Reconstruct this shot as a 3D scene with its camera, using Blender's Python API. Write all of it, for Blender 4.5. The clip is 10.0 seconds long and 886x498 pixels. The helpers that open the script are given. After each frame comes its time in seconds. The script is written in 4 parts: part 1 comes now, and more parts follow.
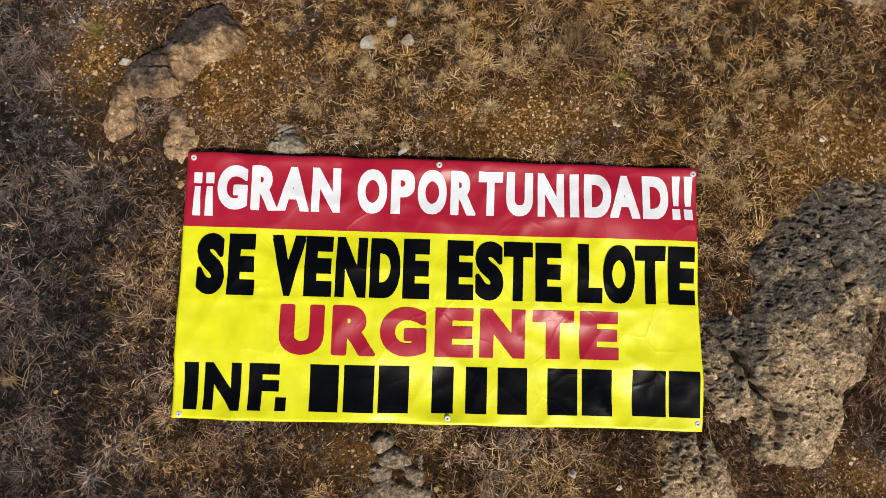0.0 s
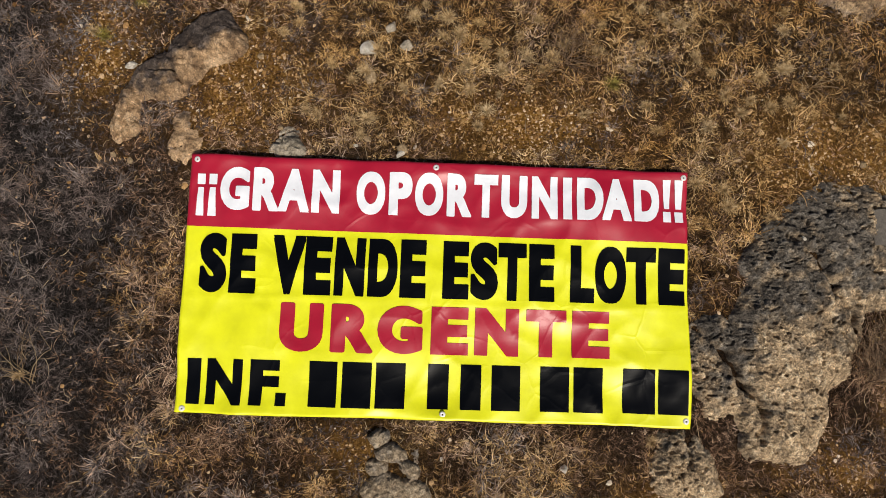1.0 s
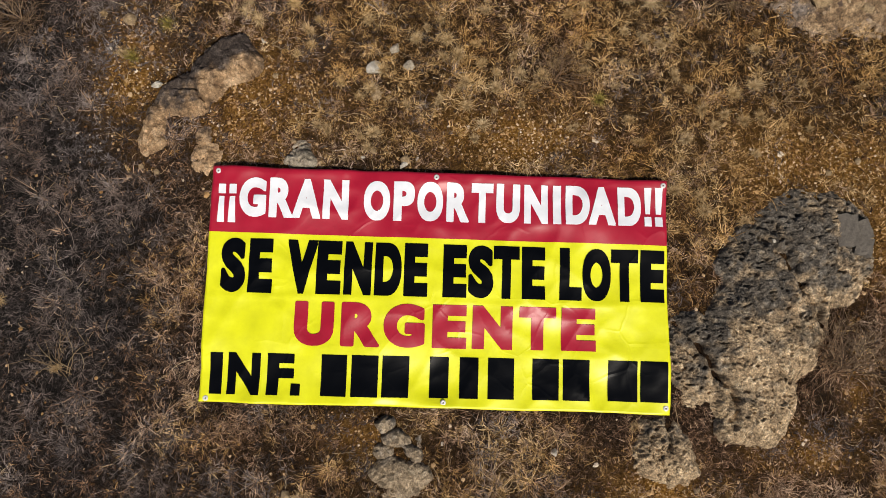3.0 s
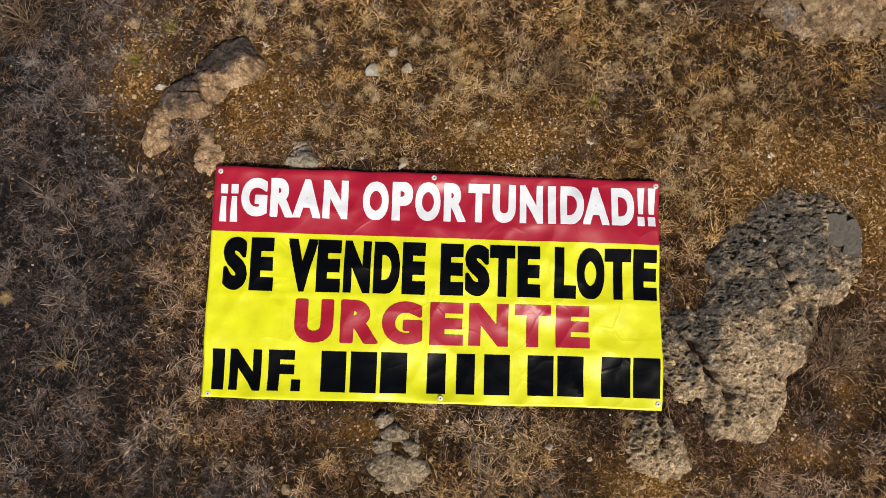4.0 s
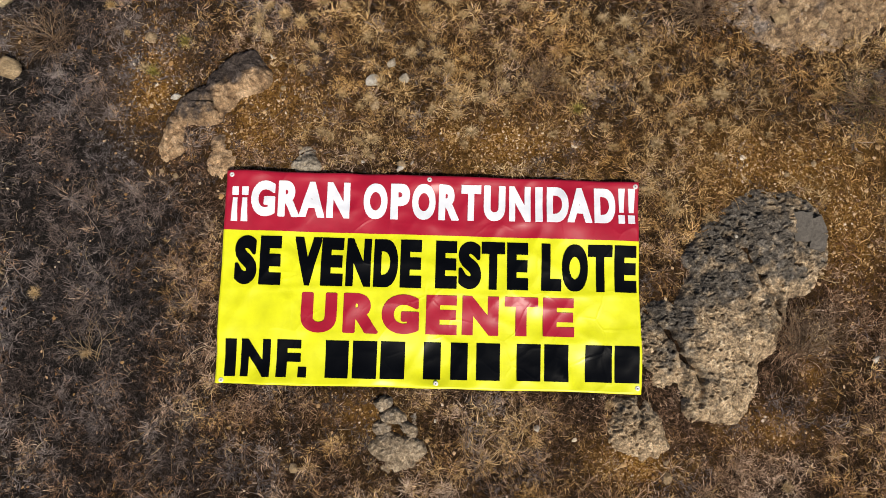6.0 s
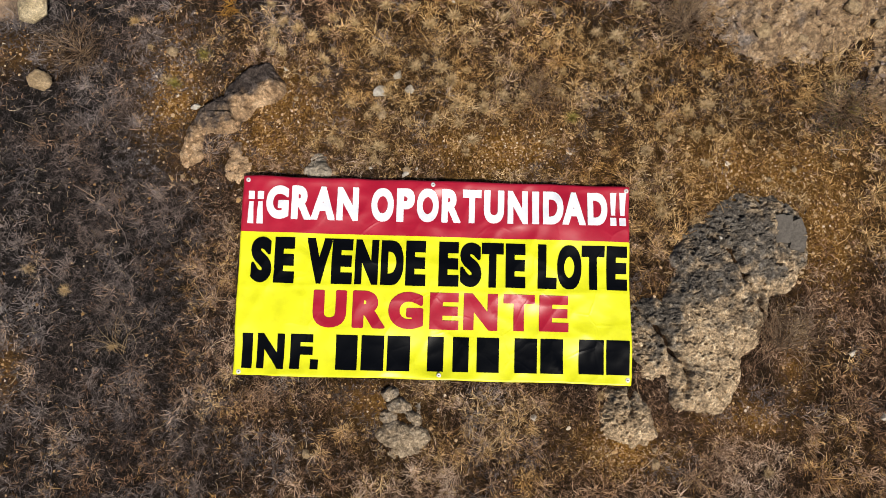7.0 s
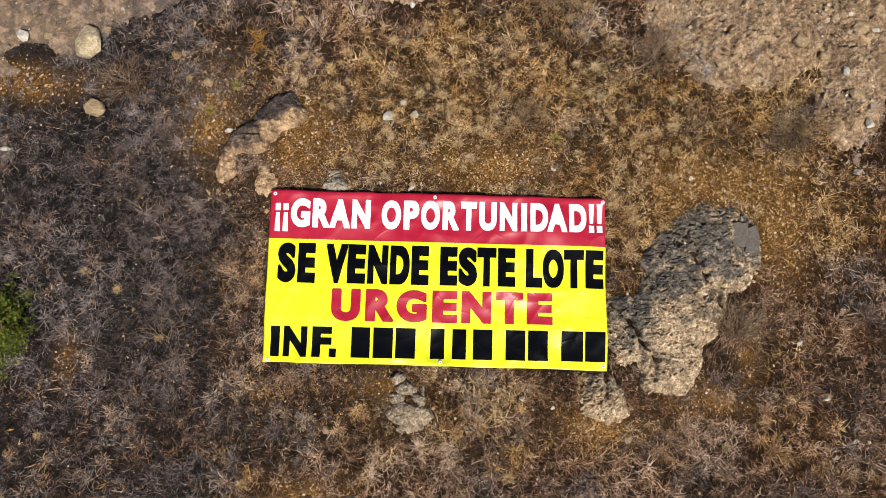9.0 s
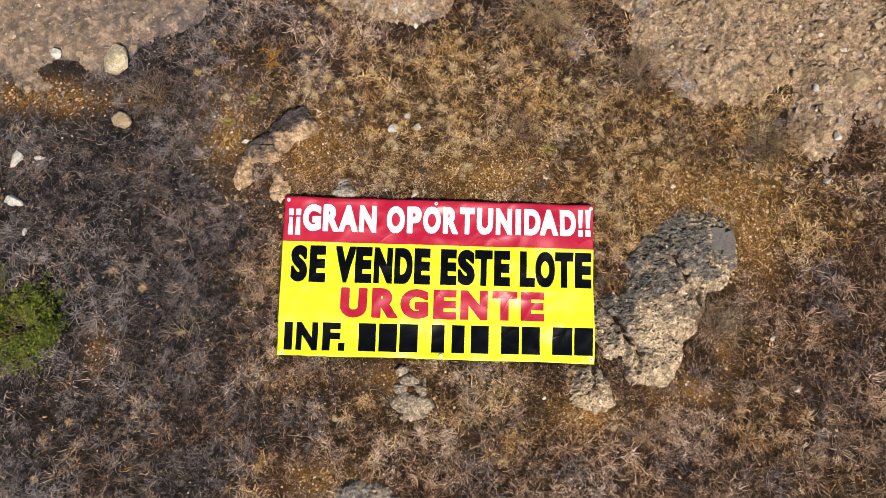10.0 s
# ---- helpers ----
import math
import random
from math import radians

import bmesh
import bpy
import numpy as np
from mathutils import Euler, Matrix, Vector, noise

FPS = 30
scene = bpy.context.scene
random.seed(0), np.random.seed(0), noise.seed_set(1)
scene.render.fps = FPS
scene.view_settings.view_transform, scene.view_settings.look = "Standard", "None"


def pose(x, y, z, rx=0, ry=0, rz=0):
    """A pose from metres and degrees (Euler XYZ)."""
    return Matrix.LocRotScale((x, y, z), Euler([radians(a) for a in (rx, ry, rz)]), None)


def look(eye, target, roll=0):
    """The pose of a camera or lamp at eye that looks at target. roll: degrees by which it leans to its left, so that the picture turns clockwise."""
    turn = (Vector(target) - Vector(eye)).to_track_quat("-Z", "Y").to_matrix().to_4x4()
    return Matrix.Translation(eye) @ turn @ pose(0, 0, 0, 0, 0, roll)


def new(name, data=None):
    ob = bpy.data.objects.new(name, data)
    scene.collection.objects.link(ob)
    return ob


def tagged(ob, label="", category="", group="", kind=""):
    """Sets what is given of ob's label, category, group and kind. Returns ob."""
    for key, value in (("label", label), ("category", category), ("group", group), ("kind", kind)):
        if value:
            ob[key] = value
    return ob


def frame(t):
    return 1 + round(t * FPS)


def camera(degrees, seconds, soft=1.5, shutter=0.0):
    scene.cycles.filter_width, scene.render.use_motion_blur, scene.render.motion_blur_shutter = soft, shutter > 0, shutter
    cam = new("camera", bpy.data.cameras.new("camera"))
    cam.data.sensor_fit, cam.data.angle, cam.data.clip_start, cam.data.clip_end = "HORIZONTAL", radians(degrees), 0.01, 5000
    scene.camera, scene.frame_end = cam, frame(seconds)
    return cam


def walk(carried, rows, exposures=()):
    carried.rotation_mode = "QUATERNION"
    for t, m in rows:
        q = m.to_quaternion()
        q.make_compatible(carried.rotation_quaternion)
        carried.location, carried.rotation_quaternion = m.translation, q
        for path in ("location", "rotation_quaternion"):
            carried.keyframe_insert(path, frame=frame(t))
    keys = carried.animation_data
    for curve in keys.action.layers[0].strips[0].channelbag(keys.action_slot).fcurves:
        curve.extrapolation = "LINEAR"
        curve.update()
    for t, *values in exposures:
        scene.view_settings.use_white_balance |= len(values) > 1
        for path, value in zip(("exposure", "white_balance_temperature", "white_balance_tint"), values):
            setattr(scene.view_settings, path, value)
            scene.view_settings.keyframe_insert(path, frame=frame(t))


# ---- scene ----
cam = camera(68.0, 10.0, 0.55)
PATH = [
    (0, (-0.064, -0.233, 3.782), (-0.03, 0.012, 1.797), 9.6),
    (0.5, (-0.045, -0.231, 3.812), (-0.013, 0.01, 1.827), 9.2),
    (1, (-0.034, -0.234, 3.887), (-0.005, 0.007, 1.902), 8.9),
    (1.5, (-0.032, -0.236, 3.987), (-0.004, 0.004, 2.001), 8.4),
    (2, (-0.028, -0.248, 4.091), (-0.003, -0.006, 2.106), 7.5),
    (2.5, (-0.03, -0.264, 4.183), (-0.006, -0.018, 2.198), 7.3),
    (4, (-0.013, -0.302, 4.342), (0.011, -0.05, 2.358), 7.3),
    (4.5, (0.009, -0.312, 4.393), (0.029, -0.06, 2.409), 6.1),
    (5, (0.03, -0.32, 4.457), (0.046, -0.072, 2.472), 5.3),
    (5.5, (0.037, -0.352, 4.554), (0.055, -0.099, 2.571), 5.7),
    (7, (0.043, -0.423, 4.999), (0.048, -0.164, 3.016), 2.8),
    (7.5, (0.045, -0.452, 5.176), (0.047, -0.19, 3.194), 2.1),
    (8, (0.053, -0.477, 5.356), (0.052, -0.213, 3.374), 1.3),
    (8.5, (0.065, -0.495, 5.555), (0.06, -0.23, 3.573), 0.6),
    (9, (0.074, -0.523, 5.77), (0.065, -0.252, 3.788), -0.3),
    (9.5, (0.073, -0.554, 5.999), (0.063, -0.28, 4.018), -0.4),
    (10, (0.075, -0.605, 6.249), (0.065, -0.322, 4.269), -0.3),
]
walk(cam, [(t, look(eye, target, roll)) for t, eye, target, roll in PATH], [(0, -0.23, 6350, 10), (4, -0.22, 6350, 10), (5.5, -0.13, 6300, 10), (7.5, 0.07, 6200, 10), (9, 0.24, 6050, 10.5), (10, 0.43, 5950, 11)])

# ---- daylight: a veiled sun over a sky of broken cloud ----
SUN_AZIMUTH, SUN_HEIGHT = 155.0, 53.0
az, el = radians(SUN_AZIMUTH), radians(SUN_HEIGHT)
SUN_WAY = Vector((math.sin(az) * math.cos(el), math.cos(az) * math.cos(el), math.sin(el)))
sun = new("sun", bpy.data.lights.new("sun", "SUN"))
sun.data.energy, sun.data.angle, sun.data.color = 5.0, radians(1.2), (1.0, 0.9, 0.76)
sun.matrix_world = look(SUN_WAY * 30, (0, 0, 0))

world = bpy.data.worlds.new("sky")
scene.world = world
world.use_nodes = True
wn, wl = world.node_tree.nodes, world.node_tree.links
wn.clear()
w_out, w_back = wn.new("ShaderNodeOutputWorld"), wn.new("ShaderNodeBackground")
w_sky, w_noise, w_ramp, w_mix = wn.new("ShaderNodeTexSky"), wn.new("ShaderNodeTexNoise"), wn.new("ShaderNodeValToRGB"), wn.new("ShaderNodeMix")
w_coord = wn.new("ShaderNodeTexCoord")
w_sky.sky_type, w_sky.sun_disc, w_sky.sun_elevation, w_sky.sun_rotation = "NISHITA", False, el, az
w_noise.inputs["Scale"].default_value, w_noise.inputs["Detail"].default_value = 2.6, 5.0
w_ramp.color_ramp.elements[0].position, w_ramp.color_ramp.elements[1].position = 0.54, 0.68
w_mix.data_type = "RGBA"
w_mix.inputs["B"].default_value = (13, 12.8, 12.6, 1)
wl.new(w_coord.outputs["Generated"], w_noise.inputs["Vector"])
wl.new(w_noise.outputs["Fac"], w_ramp.inputs["Fac"])
wl.new(w_ramp.outputs["Color"], w_mix.inputs["Factor"])
wl.new(w_sky.outputs["Color"], w_mix.inputs["A"])
wl.new(w_mix.outputs["Result"], w_back.inputs["Color"])
w_back.inputs["Strength"].default_value = 0.05
wl.new(w_back.outputs["Background"], w_out.inputs["Surface"])


# ---- fields and mesh builders ----
def lattice(i, j, seed):
    n = (i * 374761393 + j * 668265263 + seed * 144269504) & 0xFFFFFFFF
    n = ((n ^ (n >> 13)) * 1274126177) & 0xFFFFFFFF
    return ((n ^ (n >> 16)) & 0xFFFF) / 65535.0


def vnoise(x, y, seed=0):
    """Value noise, 0 to 1."""
    xi, yi = np.floor(x).astype(np.int64), np.floor(y).astype(np.int64)
    u, v = x - xi, y - yi
    u, v = u * u * (3 - 2 * u), v * v * (3 - 2 * v)
    a, b = lattice(xi, yi, seed), lattice(xi + 1, yi, seed)
    c, d = lattice(xi, yi + 1, seed), lattice(xi + 1, yi + 1, seed)
    return (a * (1 - u) + b * u) * (1 - v) + (c * (1 - u) + d * u) * v


def fbm(x, y, size, octaves=4, seed=0):
    """Layered noise, about -1 to 1, whose largest lumps are size metres."""
    total, amp, norm, f = 0.0, 1.0, 0.0, 1.0 / size
    for k in range(octaves):
        total = total + amp * (2 * vnoise(x * f + 17.3 * k, y * f - 9.1 * k, seed + k) - 1)
        norm += amp
        amp, f = amp * 0.5, f * 2.03
    return total / norm * 1.6


def cells(x, y, size, seed=0):
    """Distance to the nearest and second nearest of scattered points, in units of size, and the nearest one's random value."""
    px, py = x / size, y / size
    xi, yi = np.floor(px).astype(np.int64), np.floor(py).astype(np.int64)
    f1, f2, rnd = np.full(px.shape, 9.0), np.full(px.shape, 9.0), np.zeros(px.shape)
    for di in (-1, 0, 1):
        for dj in (-1, 0, 1):
            i, j = xi + di, yi + dj
            d = np.hypot(i + lattice(i, j, seed) - px, j + lattice(i, j, seed + 7) - py)
            nearer = d < f1
            f2 = np.where(nearer, f1, np.minimum(f2, d))
            rnd = np.where(nearer, lattice(i, j, seed + 13), rnd)
            f1 = np.where(nearer, d, f1)
    return f1, f2, rnd


def smooth(a, b, v):
    s = np.clip((v - a) / (b - a), 0, 1)
    return s * s * (3 - 2 * s)


def toned(me, tone, per):
    """Gives every blade of a mesh its clump's tone, 0 to 1."""
    at = me.attributes.new("tone", "FLOAT", "POINT")
    at.data.foreach_set("value", np.repeat(tone, per).astype(np.float32))
    return me


def mesh_of(name, verts, faces, shade=True):
    """A mesh from arrays of places and of equally long faces."""
    me = bpy.data.meshes.new(name)
    verts, faces = np.asarray(verts, dtype=np.float32), np.asarray(faces, dtype=np.int32)
    n, k = faces.shape
    me.vertices.add(len(verts))
    me.vertices.foreach_set("co", verts.ravel())
    me.loops.add(n * k)
    me.loops.foreach_set("vertex_index", faces.ravel())
    me.polygons.add(n)
    me.polygons.foreach_set("loop_start", np.arange(0, n * k, k, dtype=np.int32))
    me.polygons.foreach_set("use_smooth", np.full(n, shade))
    me.update(calc_edges=True)
    me.validate()
    return me


def sheet_faces(nx, ny):
    i = np.arange(ny * nx).reshape(ny, nx)
    return np.stack([i[:-1, :-1], i[:-1, 1:], i[1:, 1:], i[1:, :-1]], axis=-1).reshape(-1, 4)


def part(name, mesh, material, parent=None, label=""):
    """ONE mesh object, under a thing or under a part. A bmesh is turned into a mesh."""
    if isinstance(mesh, bmesh.types.BMesh):
        bm, mesh = mesh, bpy.data.meshes.new(name)
        bm.to_mesh(mesh)
        bm.free()
    if material and not mesh.materials:
        mesh.materials.append(material)
    ob = new(name, mesh)
    ob.parent = parent
    return tagged(ob, label)


# ---- materials ----
def node_material(name, rough=0.85, spec=0.25):
    m = bpy.data.materials.new(name)
    m.use_nodes = True
    n, l = m.node_tree.nodes, m.node_tree.links
    b = n["Principled BSDF"]
    b.inputs["Roughness"].default_value = rough
    b.inputs["Specular IOR Level"].default_value = spec
    return m, n, l, b


def ramp_node(n, stops):
    r = n.new("ShaderNodeValToRGB")
    while len(r.color_ramp.elements) < len(stops):
        r.color_ramp.elements.new(0.5)
    for e, (p, c) in zip(r.color_ramp.elements, stops):
        e.position, e.color = p, (*c, 1)
    return r


def noise_node(n, l, place, scale, detail=6.0, rough=0.6):
    t = n.new("ShaderNodeTexNoise")
    t.inputs["Scale"].default_value, t.inputs["Detail"].default_value, t.inputs["Roughness"].default_value = scale, detail, rough
    l.new(place, t.inputs["Vector"])
    return t


def mix_node(n, l, fac, a, b, blend="MIX"):
    m = n.new("ShaderNodeMix")
    m.data_type, m.blend_type = "RGBA", blend
    for key, v in (("Factor", fac), ("A", a), ("B", b)):
        if isinstance(v, (int, float)):
            m.inputs[key].default_value = v
        elif isinstance(v, tuple):
            m.inputs[key].default_value = (*v, 1)
        else:
            l.new(v, m.inputs[key])
    return m.outputs["Result"]


def stone_material(name, stops, lichen_shade, bump=0.8, grit=1.0):
    """Weathered stone: every fragment its own tone, broad stains, gritty grain, and a grey of lichens and painted shade
    by its mask.
    """
    m, n, l, b = node_material(name, 0.9, 0.2)
    place = n.new("ShaderNodeNewGeometry").outputs["Position"]
    broad, fine, mid = noise_node(n, l, place, 7.0, 8, 0.7), noise_node(n, l, place, 120, 5, 0.75), noise_node(n, l, place, 42, 5, 0.7)
    clast, stain_shade = n.new("ShaderNodeAttribute"), n.new("ShaderNodeAttribute")
    clast.attribute_name, stain_shade.attribute_name = "clast", "stain_shade"
    blend = n.new("ShaderNodeMix")
    blend.inputs["Factor"].default_value = 0.45
    l.new(broad.outputs["Fac"], blend.inputs["A"])
    l.new(clast.outputs["Fac"], blend.inputs["B"])
    r = ramp_node(n, stops)
    l.new(blend.outputs["Result"], r.inputs["Fac"])
    dark = ramp_node(n, [(0.25, tuple(v * 0.45 for v in lichen_shade)), (0.5, lichen_shade), (0.75, tuple(v * 2.3 for v in lichen_shade))])
    l.new(blend.outputs["Result"], dark.inputs["Fac"])
    col = mix_node(n, l, stain_shade.outputs["Fac"], r.outputs["Color"], dark.outputs["Color"])
    for source, k in ((fine, 0.75), (mid, 0.5)):
        grain = ramp_node(n, [(0.34, (1 - k * grit,) * 3), (0.5, (1, 1, 1)), (0.66, (1 + k * grit, 1 + 0.95 * k * grit, 1 + 0.88 * k * grit))])
        l.new(source.outputs["Fac"], grain.inputs["Fac"])
        col = mix_node(n, l, 1.0, col, grain.outputs["Color"], "MULTIPLY")
    l.new(col, b.inputs["Base Color"])
    low = None
    for source, dist, strength in ((fine, 0.008, bump), (mid, 0.016, bump)):
        bp = n.new("ShaderNodeBump")
        bp.inputs["Strength"].default_value, bp.inputs["Distance"].default_value = strength, dist
        l.new(source.outputs["Fac"], bp.inputs["Height"])
        if low:
            l.new(low, bp.inputs["Normal"])
        low = bp.outputs["Normal"]
    l.new(low, b.inputs["Normal"])
    return m


def grass_material(name, stops, tint):
    """Dead blades: every blade its own tone, with slow drifts of tint over the ground."""
    m, n, l, b = node_material(name, 0.75, 0.2)
    geo = n.new("ShaderNodeNewGeometry")
    r = ramp_node(n, stops)
    tone, blend = n.new("ShaderNodeAttribute"), n.new("ShaderNodeMix")
    tone.attribute_name = "tone"
    blend.inputs["Factor"].default_value = 0.35
    l.new(tone.outputs["Fac"], blend.inputs["A"])
    l.new(geo.outputs["Random Per Island"], blend.inputs["B"])
    l.new(blend.outputs["Result"], r.inputs["Fac"])
    drift = noise_node(n, l, geo.outputs["Position"], 1.7, 4)
    dr = ramp_node(n, [(0.35, (1, 1, 1)), (0.65, tint)])
    l.new(drift.outputs["Fac"], dr.inputs["Fac"])
    l.new(mix_node(n, l, 1.0, r.outputs["Color"], dr.outputs["Color"], "MULTIPLY"), b.inputs["Base Color"])
    return m


def fibre_node(n, l, place, patch, thin, seed):
    """Matted fibres: patches of parallel strands, each patch turned its own way. 0 to 1."""
    vo, way, turn, stretch = n.new("ShaderNodeTexVoronoi"), n.new("ShaderNodeVectorMath"), n.new("ShaderNodeVectorRotate"), n.new("ShaderNodeVectorMath")
    shift = n.new("ShaderNodeVectorMath")
    shift.inputs[1].default_value = (seed * 1.7, seed * 0.9, 0)
    l.new(place, shift.inputs[0])
    warp = mix_node(n, l, 0.05, shift.outputs["Vector"], noise_node(n, l, place, 30.0, 3).outputs["Color"], "ADD")
    vo.inputs["Scale"].default_value = 1.0 / patch
    l.new(warp, vo.inputs["Vector"])
    way.operation = "SUBTRACT"
    l.new(warp, way.inputs[0])
    l.new(vo.outputs["Position"], way.inputs[1])
    angle, split = n.new("ShaderNodeMath"), n.new("ShaderNodeSeparateColor")
    angle.operation, angle.inputs[1].default_value = "MULTIPLY", 6.283
    l.new(vo.outputs["Color"], split.inputs["Color"])
    l.new(split.outputs["Red"], angle.inputs[0])
    turn.rotation_type = "Z_AXIS"
    l.new(way.outputs["Vector"], turn.inputs["Vector"])
    l.new(angle.outputs["Value"], turn.inputs["Angle"])
    stretch.operation, stretch.inputs[1].default_value = "MULTIPLY", (1.0 / thin, 0.14 / thin, 1.0)
    l.new(turn.outputs["Vector"], stretch.inputs[0])
    apart = n.new("ShaderNodeVectorMath")
    l.new(stretch.outputs["Vector"], apart.inputs[0])
    l.new(vo.outputs["Position"], apart.inputs[1])
    return noise_node(n, l, apart.outputs["Vector"], 1.0, 2, 0.5).outputs["Fac"]


def soil_material():
    """Dark soil under a mat of dead fibres, grey, brown or straw by the lie of the land, with ochre gravelly clearings."""
    m, n, l, b = node_material("dry_soil", 0.95, 0.15)
    place = n.new("ShaderNodeNewGeometry").outputs["Position"]
    fine = noise_node(n, l, place, 60, 6, 0.7)
    looks = {}
    for key in ("ochre", "turf", "grey", "warm", "thick"):
        looks[key] = n.new("ShaderNodeAttribute")
        looks[key].attribute_name = key
    strands = n.new("ShaderNodeMath")
    strands.operation = "MAXIMUM"
    l.new(fibre_node(n, l, place, 0.035, 0.0042, 1), strands.inputs[0])
    l.new(fibre_node(n, l, place, 0.05, 0.0055, 4), strands.inputs[1])
    patch = noise_node(n, l, place, 7.0, 6, 0.7)
    height = n.new("ShaderNodeMix")
    height.inputs["Factor"].default_value = 0.3
    stand, thicker = n.new("ShaderNodeMath"), n.new("ShaderNodeMath")
    stand.operation, stand.inputs[1].default_value, stand.inputs[2].default_value = "MULTIPLY_ADD", 0.2, -0.1
    l.new(looks["thick"].outputs["Fac"], stand.inputs[0])
    l.new(stand.outputs["Value"], thicker.inputs[0])
    l.new(strands.outputs["Value"], thicker.inputs[1])
    l.new(thicker.outputs["Value"], height.inputs["A"])
    l.new(patch.outputs["Fac"], height.inputs["B"])
    tones = []
    for stops in (((0.01, 0.005, 0.0022), (0.06, 0.031, 0.013), (0.18, 0.12, 0.07)), ((0.006, 0.0048, 0.0044), (0.032, 0.026, 0.0245), (0.12, 0.104, 0.103)), ((0.017, 0.008, 0.0022), (0.105, 0.056, 0.016), (0.28, 0.19, 0.08))):
        r = ramp_node(n, [(p, c) for p, c in zip((0.44, 0.56, 0.68), stops)])
        l.new(height.outputs["Result"], r.inputs["Fac"])
        tones.append(r.outputs["Color"])
    col = mix_node(n, l, looks["warm"].outputs["Fac"], tones[0], tones[2])
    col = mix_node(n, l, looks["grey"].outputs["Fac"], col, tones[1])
    orr = ramp_node(n, [(0.3, (0.1, 0.043, 0.007)), (0.5, (0.25, 0.122, 0.022)), (0.7, (0.44, 0.265, 0.076))])
    l.new(fine.outputs["Fac"], orr.inputs["Fac"])
    col = mix_node(n, l, looks["ochre"].outputs["Fac"], col, orr.outputs["Color"])
    sward = ramp_node(n, [(0.35, (0.04, 0.028, 0.018)), (0.5, (0.13, 0.092, 0.055)), (0.68, (0.3, 0.225, 0.13))])
    l.new(noise_node(n, l, place, 14, 10, 0.8).outputs["Fac"], sward.inputs["Fac"])
    col = mix_node(n, l, looks["turf"].outputs["Fac"], col, sward.outputs["Color"])
    grain = ramp_node(n, [(0.3, (0.6, 0.6, 0.6)), (0.7, (1.35, 1.33, 1.3))])
    l.new(fine.outputs["Fac"], grain.inputs["Fac"])
    l.new(mix_node(n, l, 1.0, col, grain.outputs["Color"], "MULTIPLY"), b.inputs["Base Color"])
    low = None
    for source, strength, dist in ((fine.outputs["Fac"], 0.9, 0.05), (strands.outputs["Value"], 0.8, 0.02)):
        bp = n.new("ShaderNodeBump")
        bp.inputs["Strength"].default_value, bp.inputs["Distance"].default_value = strength, dist
        l.new(source, bp.inputs["Height"])
        if low:
            l.new(low, bp.inputs["Normal"])
        low = bp.outputs["Normal"]
    l.new(low, b.inputs["Normal"])
    return m


def vinyl_material(name, colour, rough=0.42, spec=0.6):
    """Printed glossy banner vinyl with a fine scrim weave."""
    m, n, l, b = node_material(name, rough, spec)
    place = n.new("ShaderNodeNewGeometry").outputs["Position"]
    t = noise_node(n, l, place, 9.0, 6)
    r = ramp_node(n, [(0.3, tuple(v * 0.9 for v in colour)), (0.7, tuple(min(1, v * 1.06) for v in colour))])
    l.new(t.outputs["Fac"], r.inputs["Fac"])
    l.new(r.outputs["Color"], b.inputs["Base Color"])
    w = n.new("ShaderNodeTexWave")
    w.bands_direction = "Y"
    w.inputs["Scale"].default_value, w.inputs["Distortion"].default_value = 90, 0.6
    l.new(place, w.inputs["Vector"])
    vo, bc = n.new("ShaderNodeTexVoronoi"), n.new("ShaderNodeBump")
    vo.feature = "DISTANCE_TO_EDGE"
    vo.inputs["Scale"].default_value = 4.2
    soft = noise_node(n, l, place, 2.2, 3)
    l.new(mix_node(n, l, 0.12, place, soft.outputs["Color"]), vo.inputs["Vector"])
    fold = ramp_node(n, [(0.0, (1, 1, 1)), (0.05, (0.35, 0.35, 0.35)), (0.3, (0, 0, 0))])
    l.new(vo.outputs["Distance"], fold.inputs["Fac"])
    some = ramp_node(n, [(0.42, (0, 0, 0)), (0.62, (1, 1, 1))])
    l.new(soft.outputs["Fac"], some.inputs["Fac"])
    bc.inputs["Strength"].default_value, bc.inputs["Distance"].default_value = 0.35, 0.006
    l.new(mix_node(n, l, 1.0, fold.outputs["Color"], some.outputs["Color"], "MULTIPLY"), bc.inputs["Height"])
    bp = n.new("ShaderNodeBump")
    bp.inputs["Strength"].default_value, bp.inputs["Distance"].default_value = 0.06, 0.001
    l.new(w.outputs["Fac"], bp.inputs["Height"])
    l.new(bc.outputs["Normal"], bp.inputs["Normal"])
    l.new(bp.outputs["Normal"], b.inputs["Normal"])
    return m


def plain_material(name, colour, rough=0.6, metal=0.0, spec=0.4):
    m, n, l, b = node_material(name, rough, spec)
    place = n.new("ShaderNodeNewGeometry").outputs["Position"]
    t = noise_node(n, l, place, 35.0, 6)
    r = ramp_node(n, [(0.3, tuple(v * 0.75 for v in colour)), (0.7, tuple(min(1, v * 1.2) for v in colour))])
    l.new(t.outputs["Fac"], r.inputs["Fac"])
    l.new(r.outputs["Color"], b.inputs["Base Color"])
    b.inputs["Metallic"].default_value = metal
    return m


